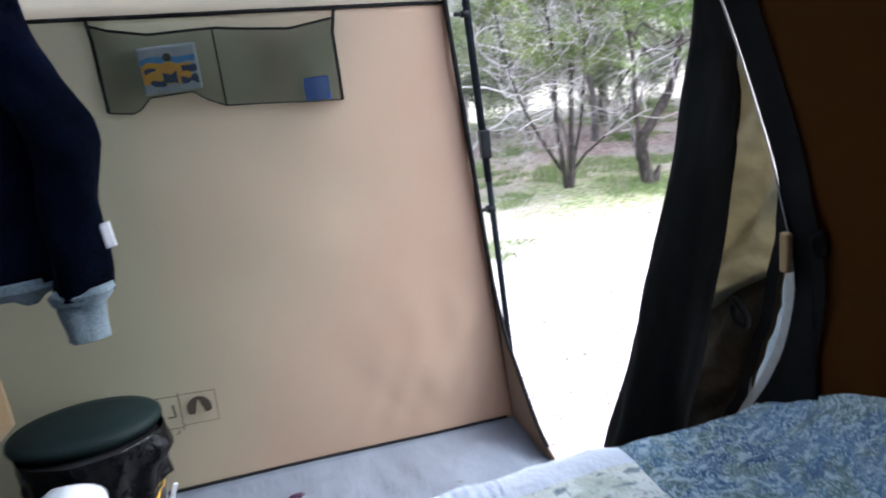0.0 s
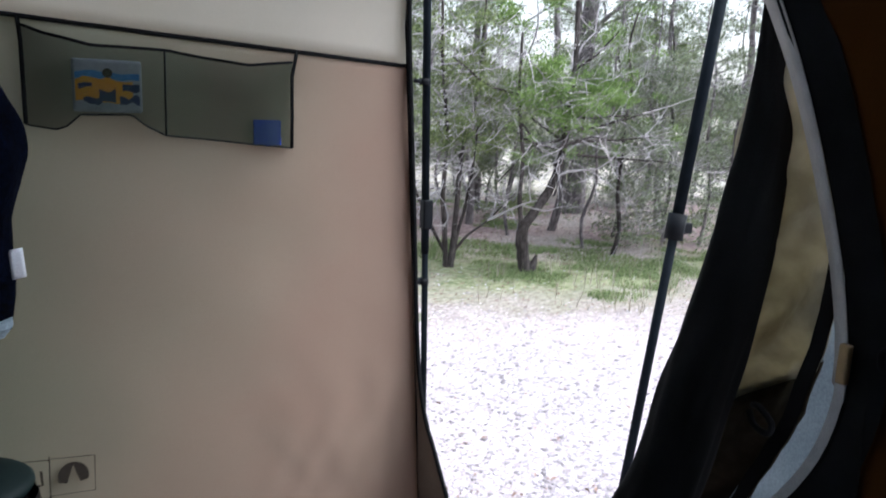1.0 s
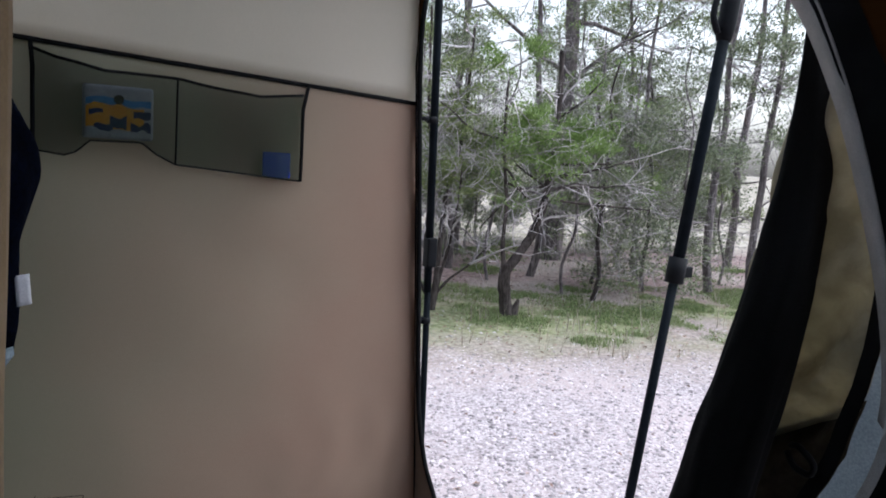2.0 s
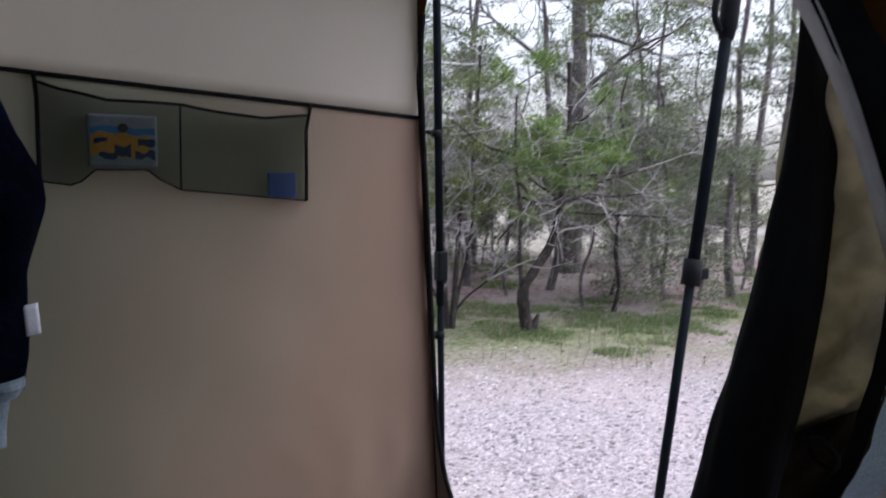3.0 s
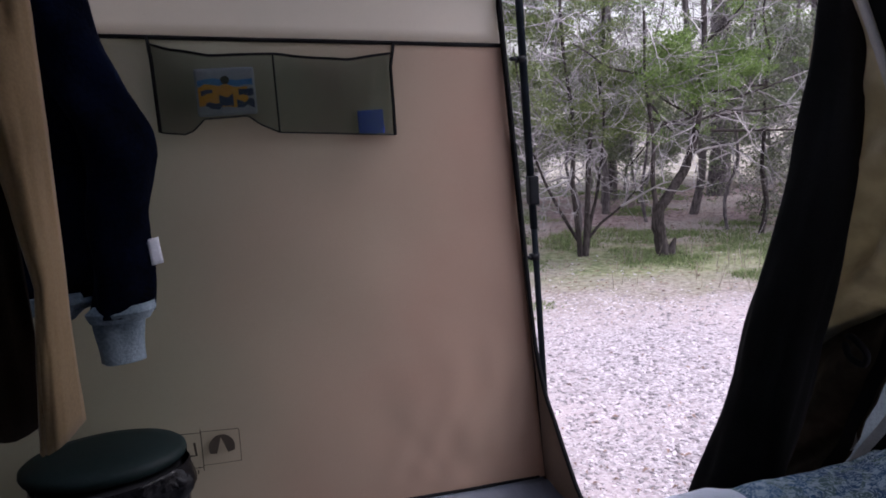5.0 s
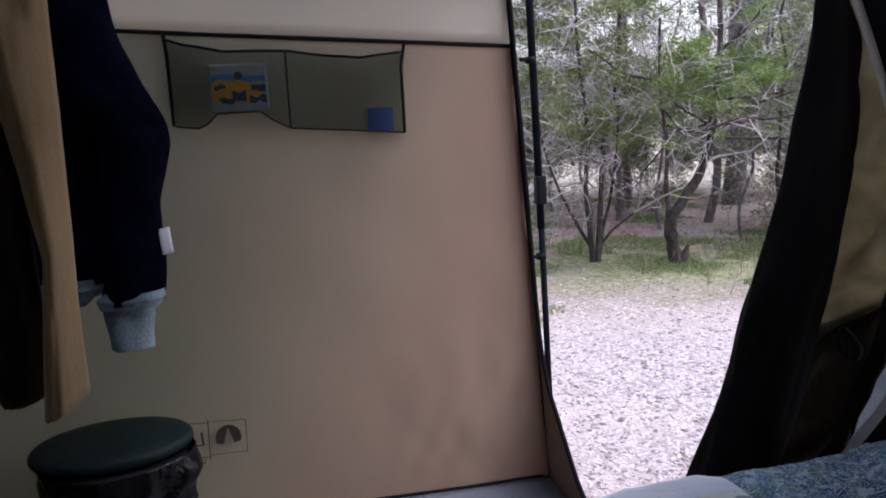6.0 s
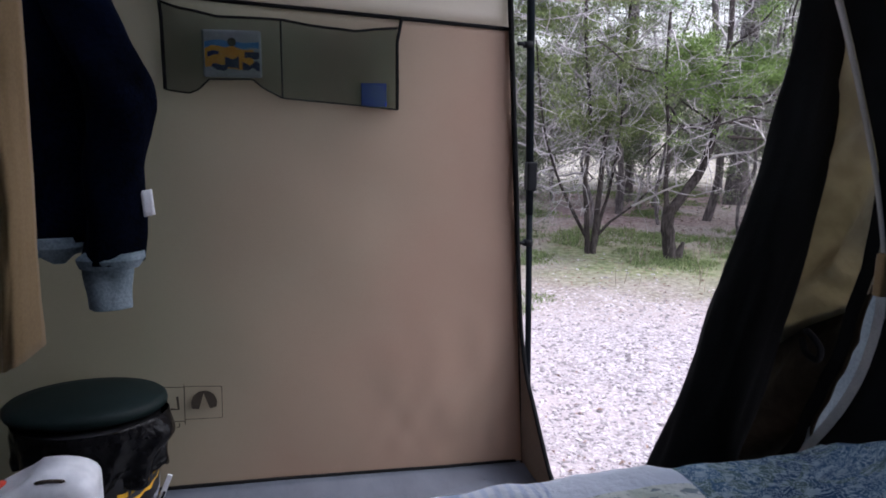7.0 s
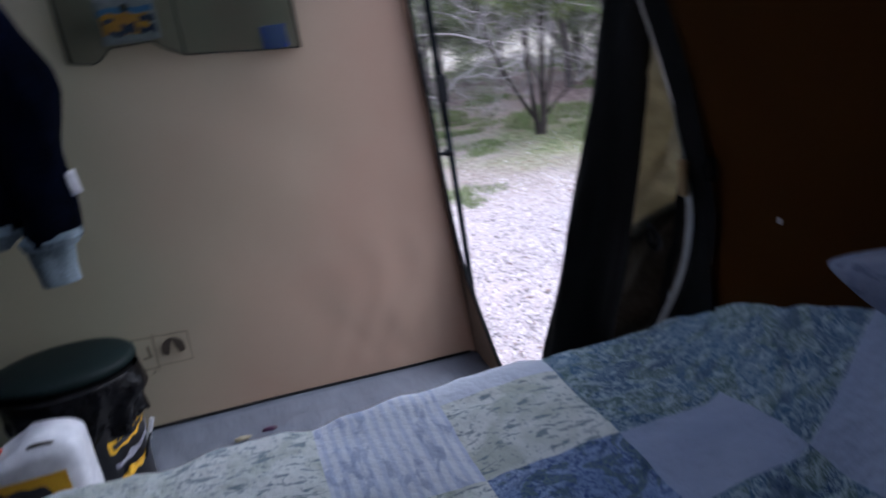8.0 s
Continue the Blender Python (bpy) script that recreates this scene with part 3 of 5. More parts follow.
def roll_point(u, v):
    k = v * (len(spine) - 1)
    i = min(int(k), len(spine) - 2)
    p = spine[i].lerp(spine[i + 1], k - i)
    q = v * (len(radii) - 1)
    j = min(int(q), len(radii) - 2)
    r = radii[j] + (radii[j + 1] - radii[j]) * (q - j)
    a = 2 * math.pi * u
    r *= 1 + 0.10 * wob(math.cos(a) * 1.5, math.sin(a) * 1.5, p.z * 5) + 0.05 * math.sin(5 * a + 6 * p.z) + 0.09 * wob(math.cos(a) * 3, math.sin(a) * 3, p.z * 11)
    return p + Vector((0.95 * r * math.cos(a), 1.05 * r * math.sin(a), 0)) - off


part("roll", sheet(44, 90, roll_point, True), M["roll"], flap)


def skirt(u, v):
    z = 0.50 - 0.47 * v
    y = 0.74 + 0.10 * u + v * (0.05 + 0.26 * u)
    return Vector((0.835 + 0.05 * v + 0.012 * math.sin(14 * u + 3 * v) + 0.01 * wob(u * 3, v * 3, 1), y, z)) - off


thick(part("loose_hem", sheet(24, 24, skirt), M["roll"], flap, "loose black hem spread at the bottom"), 0.004)


def door_cloth_x(y, z):
    low = max(0.25, min(1.0, (1.25 - z) / 0.3)) * max(0.1, min(1.0, (y - trim_y(z)) / 0.06))
    return 0.945 - 0.05 * (z - 0.8) + low * 0.019 * math.sin(52 * (z + 1.1 * y) + 4 * wob(0, y, z, 4)) + 0.008 * math.sin(30 * y + 7 * z) + 0.014 * wob(1, y, z, 6) + 0.016 * abs(wob(2, y + z, z - y, 10)) * max(0.0, min(1.0, (1.12 - z) / 0.2))


cloth = empty("loose_door_cloth", 0.92, 0.66, 0.05, "crumpled khaki inner door cloth bunched beside the roll", "tent door")
coff = Vector((0.92, 0.66, 0.05))


def trim_y(z):
    return float(np.interp(z, [0.05, 0.35, 0.60, 0.68, 0.74, 0.82, 0.98, 1.13, 1.30], [1.06, 0.87, 0.725, 0.683, 0.650, 0.614, 0.578, 0.570, 0.62]))


def hem_z(y):
    return 0.90 - 0.155 * max(0.0, min(1.0, (y - 0.60) / 0.20)) + 0.015 * wob(y * 9, 2, 0)


def tan_pt(u, v):
    z0 = hem_z(0.605 + 0.215 * u)
    z = z0 + (1.32 - z0) * v
    y0, y1 = float(np.interp(z, [0.8, 1.1, 1.3], [0.82, 0.77, 0.735])), trim_y(z) - max(0.0, min(0.012, (z - 1.02) * 0.2))
    y = y1 + (y0 - y1) * u
    return Vector((door_cloth_x(y, z), y, z)) - coff


# Shaded lower khaki cloth as a separate dark sheet, shade put into its colour.
def shade_pt(u, v):
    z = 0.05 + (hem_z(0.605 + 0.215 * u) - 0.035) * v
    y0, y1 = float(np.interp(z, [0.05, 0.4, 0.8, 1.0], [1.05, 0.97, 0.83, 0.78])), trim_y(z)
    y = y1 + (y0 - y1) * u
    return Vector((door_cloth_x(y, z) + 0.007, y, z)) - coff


thick(part("khaki_panel", sheet(30, 60, tan_pt), M["khaki"], cloth), 0.002)
thick(part("dark_panel", sheet(24, 50, shade_pt), M["khaki_shaded"], cloth, "lower khaki cloth, its shade painted dark"), 0.002)
part("edge_binding", band([Vector((door_cloth_x(trim_y(z), z) - 0.006, trim_y(z) + 0.008, z)) - coff for z in [0.06 + 1.22 * i / 44 for i in range(45)]], (1, 0, 0), 0.022), M["black_web"], cloth, "black edge binding")
hook = part("handle_loop", tube(smooth_path([(0, 0.02, 0.012), (-0.012, 0.0, 0.018), (-0.014, -0.025, 0.004), (-0.012, -0.02, -0.014), (-0.01, 0.005, -0.012), (0, 0.025, 0.0)], 5), 0.0045, 8), M["black_web"], cloth, "black handle loop")
hook.location = Vector((0.915, 0.655, 0.805)) - coff
skirt_ob = empty("pale_door_skirt", 0.95, 0.62, 0.05, "pale blue-grey door skirt hanging behind the khaki cloth", "tent door")


def pale_pt(u, v):
    z = 0.05 + 0.98 * v
    y = trim_y(z) + 0.03 - 0.10 * u
    return Vector((0.985 - 0.06 * (z - 0.5) + 0.006 * math.sin(30 * y + 4 * z), y, z)) - Vector((0.95, 0.62, 0.05))


thick(part("skirt_cloth", sheet(10, 30, pale_pt), M["screen"], skirt_ob), 0.002)

# ---- wall pocket and what it holds ----
pocket = empty("mesh_pocket", 0.27, YN - 0.01, 1.11, "grey-green mesh wall pocket with black binding", "wall pocket")
poff = Vector((0.27, YN - 0.01, 1.11))


def pk_top(x):
    return float(np.interp(x, [-0.028, 0.02, 0.109, 0.27, 0.45, 0.566], [1.363, 1.345, 1.325, 1.325, 1.303, 1.318]))


def pk_bot(x):
    return float(np.interp(x, [-0.028, -0.015, 0.033, 0.055, 0.082, 0.187, 0.215, 0.261, 0.40, 0.566], [1.152, 1.148, 1.142, 1.150, 1.176, 1.178, 1.155, 1.132, 1.120, 1.105]))


def pk_pt(u, v):
    x = -0.026 + 0.591 * u
    z = pk_bot(x) + v * (pk_top(x) - pk_bot(x))
    bulge = 0.050 * math.exp(-((x - 0.14) / 0.14) ** 4) + 0.030 * math.exp(-((x - 0.49) / 0.10) ** 4)
    edge_ = min(1, u * 9, (1 - u) * 9)
    return Vector((x, YN - 0.014 - edge_ * (0.006 + bulge * (0.55 + 0.45 * v)) - 0.003 * wob(x, z, 0, 14), z)) - poff


part("netting", sheet(90, 24, pk_pt), M["mesh"], pocket)
part("top_binding", tube([pk_pt(i / 40, 1.0) for i in range(41)], 0.0034, 6), M["black_web"], pocket, "sagging black top binding")
part("bottom_binding", tube([pk_pt(i / 60, 0.0) for i in range(61)], 0.002, 6), M["black_web"], pocket)
tl = Vector((-0.030, YN - 0.012, seam_z(-0.03))) - poff
tr = Vector((0.578, YN - 0.012, seam_z(0.578))) - poff
part("side_binding", tube([tl] + [pk_pt(0, 1 - i / 6) for i in range(1, 7)], 0.0046, 6), M["black_web"], pocket)
part("side_binding", tube([tr] + [pk_pt(1, 1 - i / 6) for i in range(1, 7)], 0.0046, 6), M["black_web"], pocket)
part("centre_stitch", tube([pk_pt(0.485, i / 8) - Vector((0, 0.001, 0)) for i in range(9)], 0.0022, 6), M["black_web"], pocket)

pack = empty("paper_towel_pack", 0.140, YN - 0.026, 1.180, "small wrapped paper pack with orange and blue print in the pocket", "paper pack")
pb = box(0.144, 0.022, 0.116, 0, 0, 0.060, 0.009, 3)
part("wrapper", pb, M["paper"], pack)


def pprint(x0, x1, z0, z1, mat, nm="print", y=-0.0118, n=7, rag=0.006):
    k = [x0 + (x1 - x0) * i / n for i in range(n + 1)]
    bm = bmesh.new()
    top = [bm.verts.new((x, y, z1 + rag * wob(x * 60, z1 * 30, 1))) for x in k]
    bot = [bm.verts.new((x, y, z0 + rag * wob(x * 60, z0 * 30, 5))) for x in k]
    for i in range(n):
        bm.faces.new((bot[i], bot[i + 1], top[i + 1], top[i]))
    return part(nm, bm, mat, pack)


pprint(-0.066, 0.066, 0.074, 0.090, M["sky_blue"])
pprint(-0.066, 0.052, 0.024, 0.076, M["orange"], y=-0.0121, rag=0.014)
pprint(-0.050, -0.012, 0.022, 0.034, M["navy"], y=-0.0124, rag=0.014)
pprint(0.024, 0.066, 0.020, 0.036, M["navy"], y=-0.0124, rag=0.014)
pprint(-0.018, 0.016, 0.026, 0.048, M["navy"], y=-0.0127, rag=0.012)
pprint(-0.060, -0.032, 0.056, 0.066, M["navy"], y=-0.0127)
pprint(0.030, 0.066, 0.050, 0.064, M["navy"], y=-0.0127)
bm = bmesh.new()
bmesh.ops.create_circle(bm, cap_ends=True, segments=20, radius=0.0105)
bmesh.ops.rotate(bm, matrix=Matrix.Rotation(radians(90), 3, "X"), verts=bm.verts)
bmesh.ops.translate(bm, vec=(0, -0.0130, 0.088), verts=bm.verts)
part("emblem", bm, M["print"], pack, "dark round emblem")

card = empty("blue_box", 0.500, YN - 0.020, 1.110, "small blue cardboard box in the mesh pocket", "box")
part("carton", box(0.068, 0.010, 0.062, 0, 0, 0.033, 0.002), M["blue"], card)

# ---- hanging clothes ----
line = new("clothes_line")
tagged(line, "thin dark cord for clothes under the tent roof", "clothes line")
part("cord", tube([(-0.16, -1.2, 1.82), (-0.17, 0.6, 1.79), (-0.17, 1.75, 1.80), (-0.17, 1.862, 1.81)], 0.003, 6), M["black_web"], line)


def limb(points, radii_x, radii_y, rag=0.05, sides=28, n=8, fold=5.0, seed=0.0):
    """A sleeve, leg or body of cloth along points with folds."""
    sp = smooth_path(points, n)

    def f(u, v):
        k = v * (len(sp) - 1)
        i = min(int(k), len(sp) - 2)
        p = sp[i].lerp(sp[i + 1], k - i)
        q = v * (len(radii_x) - 1)
        j = min(int(q), len(radii_x) - 2)
        rx = radii_x[j] + (radii_x[j + 1] - radii_x[j]) * (q - j)
        ry = radii_y[j] + (radii_y[j + 1] - radii_y[j]) * (q - j)
        a = 2 * math.pi * u
        s = 1 + rag * 2 * wob(math.cos(a) * 1.3 + seed, math.sin(a) * 1.3, p.z * fold * 1.2) + rag * math.sin(3 * a + fold * 3 * p.z + seed) + rag * 0.6 * wob(math.cos(a) * 3 + seed, math.sin(a) * 3, p.z * fold * 4)
        return Vector((p.x + rx * s * math.cos(a), p.y + ry * s * math.sin(a), p.z))
    bm = sheet(sides, 46, f, True)
    bmesh.ops.holes_fill(bm, edges=[e for e in bm.edges if e.is_boundary])
    return bm


JY = 1.60
jacket = empty("denim_jacket", -0.20, JY, 0.66, "dark navy denim jacket with grey fleece lining hanging up", "jacket")
jo = Vector((-0.20, JY, 0.66))


def L(*pts):
    return [Vector(p) - jo for p in pts]


body = part("body", limb(L((-0.21, JY + 0.04, 1.72), (-0.24, JY + 0.04, 1.5), (-0.27, JY + 0.03, 1.25), (-0.28, JY + 0.03, 1.0), (-0.28, JY + 0.02, 0.82)), [0.05, 0.12, 0.15, 0.15, 0.15], [0.03, 0.06, 0.07, 0.07, 0.075], 0.05, 40), M["denim"], jacket)
sleeve = part("sleeve", limb(L((-0.19, JY - 0.02, 1.64), (-0.182, JY - 0.03, 1.42), (-0.132, JY - 0.04, 1.25), (-0.085, JY - 0.05, 1.12), (-0.105, JY - 0.04, 0.98), (-0.115, JY - 0.04, 0.86), (-0.125, JY - 0.04, 0.775)), [0.055, 0.068, 0.068, 0.069, 0.062, 0.062, 0.066], [0.05, 0.06, 0.06, 0.06, 0.055, 0.05, 0.05], 0.06, 36, fold=7, seed=3.1), M["denim"], jacket)
part("cuff_roll", limb(L((-0.118, JY - 0.04, 0.800), (-0.127, JY - 0.04, 0.785), (-0.130, JY - 0.04, 0.765)), [0.060, 0.069, 0.060], [0.05, 0.056, 0.05], 0.06, 30, fold=9), M["fleece"], sleeve, "pale turned-up fleece cuff")
part("cuff_lining", limb(L((-0.130, JY - 0.03, 0.79), (-0.138, JY - 0.03, 0.73), (-0.140, JY - 0.03, 0.668)), [0.052, 0.050, 0.045], [0.04, 0.036, 0.03], 0.06, 30, fold=9, seed=7), M["fleece"], sleeve, "grey-blue fleece sleeve lining")
part("hem_lining", limb(L((-0.29, JY + 0.0, 0.832), (-0.285, JY + 0.0, 0.81), (-0.275, JY + 0.0, 0.79)), [0.135, 0.13, 0.08], [0.06, 0.055, 0.04], 0.08, 36, fold=9, seed=2), M["fleece"], body, "grey fleece hem")
part("lining_tuft", limb(L((-0.245, JY - 0.02, 0.81), (-0.24, JY - 0.02, 0.79), (-0.237, JY - 0.02, 0.772)), [0.04, 0.034, 0.012], [0.03, 0.026, 0.01], 0.06, 20), M["fleece"], jacket)
tag_ob = part("care_tag", sheet(4, 6, lambda u, v: Vector((-0.012 + 0.024 * u + 0.006 * v, -0.004 * math.sin(3 * v), -0.028 + 0.056 * v))), M["white"], sleeve, "white sewn care tag")
tag_ob.location = Vector((-0.045, JY - 0.06, 0.905)) - jo
tag_ob.rotation_euler = (0, radians(-10), 0)
thick(tag_ob, 0.0015)
part("button", lathe([(0.0, 0.0), (0.012, 0.001), (0.012, 0.005), (0.0, 0.006)], 16), M["steel"], jacket).matrix_basis = pose(*(Vector((-0.335, JY - 0.075, 0.885)) - jo), 90, 0, 0)
part("hanger_hook", tube(smooth_path([Vector((-0.21, JY + 0.04, 1.70)) - jo, Vector((-0.21, JY + 0.04, 1.75)) - jo, Vector((-0.19, JY + 0.04, 1.79)) - jo, Vector((-0.165, JY + 0.04, 1.815)) - jo, Vector((-0.15, JY + 0.04, 1.79)) - jo], 5), 0.003, 6), M["steel"], jacket)

coat = empty("suede_coat", -0.11, 0.67, 0.84, "tan suede coat with a dark open front hanging up", "coat")
co = Vector((-0.11, 0.67, 0.84))


def coat_edge(u, v):
    z = 0.842 + 0.84 * v
    xr = float(np.interp(z, [0.84, 0.96, 1.04, 1.15, 1.27, 1.68], [-0.053, -0.052, -0.049, -0.046, -0.043, -0.08]))
    xl = float(np.interp(z, [0.84, 0.907, 1.012, 1.072, 1.145, 1.27, 1.68], [-0.084, -0.076, -0.064, -0.073, -0.082, -0.105, -0.135]))
    x = xl + (xr - xl) * u
    y = 0.67 - 0.016 * math.sin(math.pi * u) + 0.05 * u * u + 0.005 * wob(u * 2, z, 0, 7) + 0.003 * wob(u * 3, z * 2, 3, 12)
    return Vector((x, y, z + 0.012 * u)) - co


front = thick(part("front_panel", sheet(16, 60, coat_edge), M["suede"], coat), 0.006)
part("panel_seam", tube([coat_edge(0.06, i / 40) - Vector((0, 0.004, 0)) for i in range(30)], 0.0018, 5), M["suede"], front)


def coat_in(u, v):
    z = 0.86 + 0.80 * v
    x = -0.31 + 0.226 * u
    return Vector((x, 0.69 + 0.02 * math.sin(24 * u + 3 * z) + 0.012 * wob(u * 3, z, 2, 6), z)) - co


thick(part("lining", sheet(30, 40, coat_in), M["brown"], coat, "dark brown lining"), 0.005)
part("shoulder", limb([Vector((-0.16, 0.70, 1.60)) - co, Vector((-0.16, 0.70, 1.68)) - co, Vector((-0.165, 0.69, 1.76)) - co], [0.13, 0.10, 0.03], [0.045, 0.04, 0.02], 0.05), M["suede"], coat)
part("hanger_hook", tube(smooth_path([Vector((-0.165, 0.69, 1.74)) - co, Vector((-0.165, 0.69, 1.78)) - co, Vector((-0.172, 0.69, 1.802)) - co, Vector((-0.19, 0.69, 1.78)) - co], 5), 0.003, 6), M["steel"], coat)

# ---- bucket, jug, bag and small litter on the floor ----
bucket = empty("bucket_toilet", -0.215, 1.645, 0.018, "black bucket toilet with dark green lid and bin liner", "bucket")
part("bucket_body", lathe([(0.128, 0.0), (0.132, 0.004), (0.150, 0.34), (0.156, 0.345), (0.156, 0.36), (0.150, 0.365)], 44), M["bucket"], bucket)


def liner(u, v):
    a = 2 * math.pi * u
    z = 0.385 - 0.14 * v - 0.05 * v * wob(math.cos(a) * 2, math.sin(a) * 2, 3) - 0.02 * v * math.sin(7 * a)
    r = 0.172 - 0.008 * v + 0.012 * math.sin(11 * a + 4 * v) * v + 0.016 * wob(math.cos(a) * 4, math.sin(a) * 4, v * 3) * (0.3 + v)
    tip = math.exp(-((a - radians(340)) / 0.35) ** 2) * math.exp(-((v - 0.35) / 0.3) ** 2)
    r += 0.032 * tip
    return (r * math.cos(a), 0.97 * r * math.sin(a) + 0.004, z)


thick(part("liner", sheet(110, 22, liner, True), M["bag"], bucket, "crumpled glossy black bin liner"), 0.001)
part("lid", lathe([(0.165, 0.372), (0.180, 0.376), (0.184, 0.386), (0.182, 0.396), (0.172, 0.404), (0.12, 0.412), (0.0005, 0.416)], 56), M["lid"], bucket, "dark green domed lid").matrix_basis = Matrix.Translation((-0.014, 0.034, 0)) @ Matrix.Diagonal((1.0, 0.75, 1, 1))


def wrap(a0, a1, z0, z1, mat, label="", rag=0.0, out=0.0016):
    def f(u, v):
        a = radians(a0 + (a1 - a0) * u)
        z = z0 + (z1 - z0) * v + rag * wob(u * 5, v * 5, 1) + 0.03 * (u - 0.5)
        r = 0.1315 + (0.0185) * (z / 0.345) + out
        return (r * math.cos(a), r * math.sin(a), z)
    return part("label_print", sheet(20, 3, f), mat, bucket, label)


wrap(-62, 8, 0.205, 0.240, M["yellow"], "yellow label band", 0.03)
wrap(-60, 10, 0.158, 0.172, M["greyprint"], "grey label band", 0.02)
wrap(-66, 5, 0.112, 0.124, M["yellow"], "yellow label band", 0.03)
wrap(-58, 0, 0.212, 0.226, M["bucket"], "", 0.01, 0.0030)
for k in range(5):
    wrap(-52 + 12 * k, -46 + 12 * k, 0.222, 0.262, M["bucket"], "", 0.004, 0.0036)
stick = part("plastic_strip", box(0.012, 0.004, 0.075, 0, 0, 0, 0.0015), M["white"])
tagged(stick, "short white plastic strip leaning on the bucket", "plastic strip")
stick.matrix_basis = pose(-0.052, 1.585, 0.215, 10, 22, 0)
stick2 = part("strip_holder", tube([(0, 0, 0), (0.002, 0.0, 0.19)], 0.004, 6), M["plastic"], stick)
stick2.location = (0, 0, -0.20)

jug = empty("water_jug", -0.255, 1.375, 0.018, "white plastic jug with red cap and yellow label", "jug")


def jug_pt(u, v):
    a = 2 * math.pi * u
    c, s = math.cos(a), math.sin(a)
    ex = 0.45
    x = math.copysign(abs(c) ** ex, c) * 0.105
    y = math.copysign(abs(s) ** ex, s) * 0.068
    sh = 1.0 if v < 0.86 else math.cos((v - 0.86) / 0.14 * math.pi / 2) ** 0.55
    bot = min(1.0, 0.86 + v * 3)
    slope = 0.035 * max(0.0, (v - 0.6) / 0.4) * (1 if x < 0 else 0.0)
    return (x * sh * bot, y * sh * bot, v * 0.395 - slope * abs(x) / 0.105)


bm = sheet(48, 40, jug_pt, True)
bmesh.ops.holes_fill(bm, edges=[e for e in bm.edges if e.is_boundary])
bottle = part("bottle", bm, M["jug"], jug)
part("grip_slot", tube(smooth_path([(0.0, -0.054, 0.372), (0.025, -0.0545, 0.374), (0.055, -0.054, 0.370)], 5), [0.0015] + [0.004] * 9 + [0.0015], 6), M["print"], bottle, "dark grip slot")
part("cap", lathe([(0.018, 0.0), (0.020, 0.004), (0.020, 0.020), (0.017, 0.024), (0.0005, 0.025)], 24), M["red"], bottle, "red screw cap").location = (-0.086, 0.012, 0.322)
part("label", sheet(16, 4, lambda u, v: (-0.085 + 0.15 * u, -0.0715 - 0.002 * math.sin(3 * u), 0.215 + 0.09 * v)), M["yellow"], bottle, "yellow printed label")

bagt = empty("black_bag", -0.285, 1.13, 0.012, "crumpled black cloth bag on the tent floor", "bag")
bm = bmesh.new()
bmesh.ops.create_icosphere(bm, subdivisions=5, radius=1.0)
for v_ in bm.verts:
    p = v_.co.copy()
    k = 1 + 0.22 * wob(p.x * 1.6, p.y * 1.6, p.z * 1.6) + 0.08 * wob(p.x * 5, p.y * 5, p.z * 5)
    v_.co = Vector((p.x * 0.16 * k, p.y * 0.11 * k, max(0.0, 0.19 + p.z * 0.20 * k)))
part("sack", bm, M["black_web"], bagt)
part("drawcord", tube(smooth_path([(0.03, -0.02, 0.40), (0.07, -0.05, 0.36), (0.10, -0.07, 0.30), (0.12, -0.05, 0.22)], 6), 0.004, 6), M["plastic"], bagt)
for nm, x, y, mat, lab in (("sweet_wrapper", 0.16, 1.72, M["khaki"], "small crumpled khaki wrapper on the tarpaulin"), ("plastic_peg", 0.243, 1.74, M["purple"], "small dark purple plastic peg on the tarpaulin")):
    bm = bmesh.new()
    bmesh.ops.create_icosphere(bm, subdivisions=3, radius=1.0)
    for v_ in bm.verts:
        p = v_.co
        k = 1 + 0.35 * wob(p.x * 2 + x * 9, p.y * 2, p.z * 2)
        v_.co = Vector((p.x * 0.024 * k, p.y * 0.009 * k, p.z * 0.006 * k))
    o = tagged(part(nm, bm, mat), lab, "litter")
    o.location = (x, y, floor_z(x, y) + 0.007)

# ---- bed ----
bed = empty("air_mattress", 0.0, -0.3, 0.018, "raised navy flocked air mattress under a quilt", "air mattress")
part("mattress_body", box(1.96, 1.72, 0.60, -0.10, 0.0, 0.302, 0.08, 4), M["mattress"], bed)


def quilt_z(x, y):
    h = 0.676 + 0.012 * wob(x, y, 0, 3.0) + 0.010 * wob(x, y, 5, 7) + 0.0035 * wob(x, y, 9, 26)
    rise = max(0.0, min(1.0, (x - 0.80) / 0.13))
    h += 0.46 * max(0.0, min(0.46, 0.64 - y)) * rise * rise * (3 - 2 * rise)
    fx = 0.5 - 0.5 * math.cos(2 * math.pi * (x - 0.148) / 0.18)
    fy = 0.5 - 0.5 * math.cos(2 * math.pi * (y - 0.55) / 0.18)
    return h + 0.007 * min(1.0, 2.2 * min(fx, fy)) ** 0.6


def quilt_pt(x, y):
    """Beyond the edge line the quilt turns down over the side of the bed."""
    e = 0.605 + 0.012 * wob(x, 0, 2, 4)
    if y <= e:
        k = max(0.0, 1 - (e - y) / 0.05)
        return (x, y, quilt_z(x, y) - 0.006 * k * k)
    d = y - e
    a = min(d / 0.02, math.pi / 2)
    return (x, e + 0.02 * math.sin(a) + 0.01 * wob(x, d, 3, 6), quilt_z(x, e) - 0.006 - 0.02 * (1 - math.cos(a)) - max(0.0, d - 0.031))


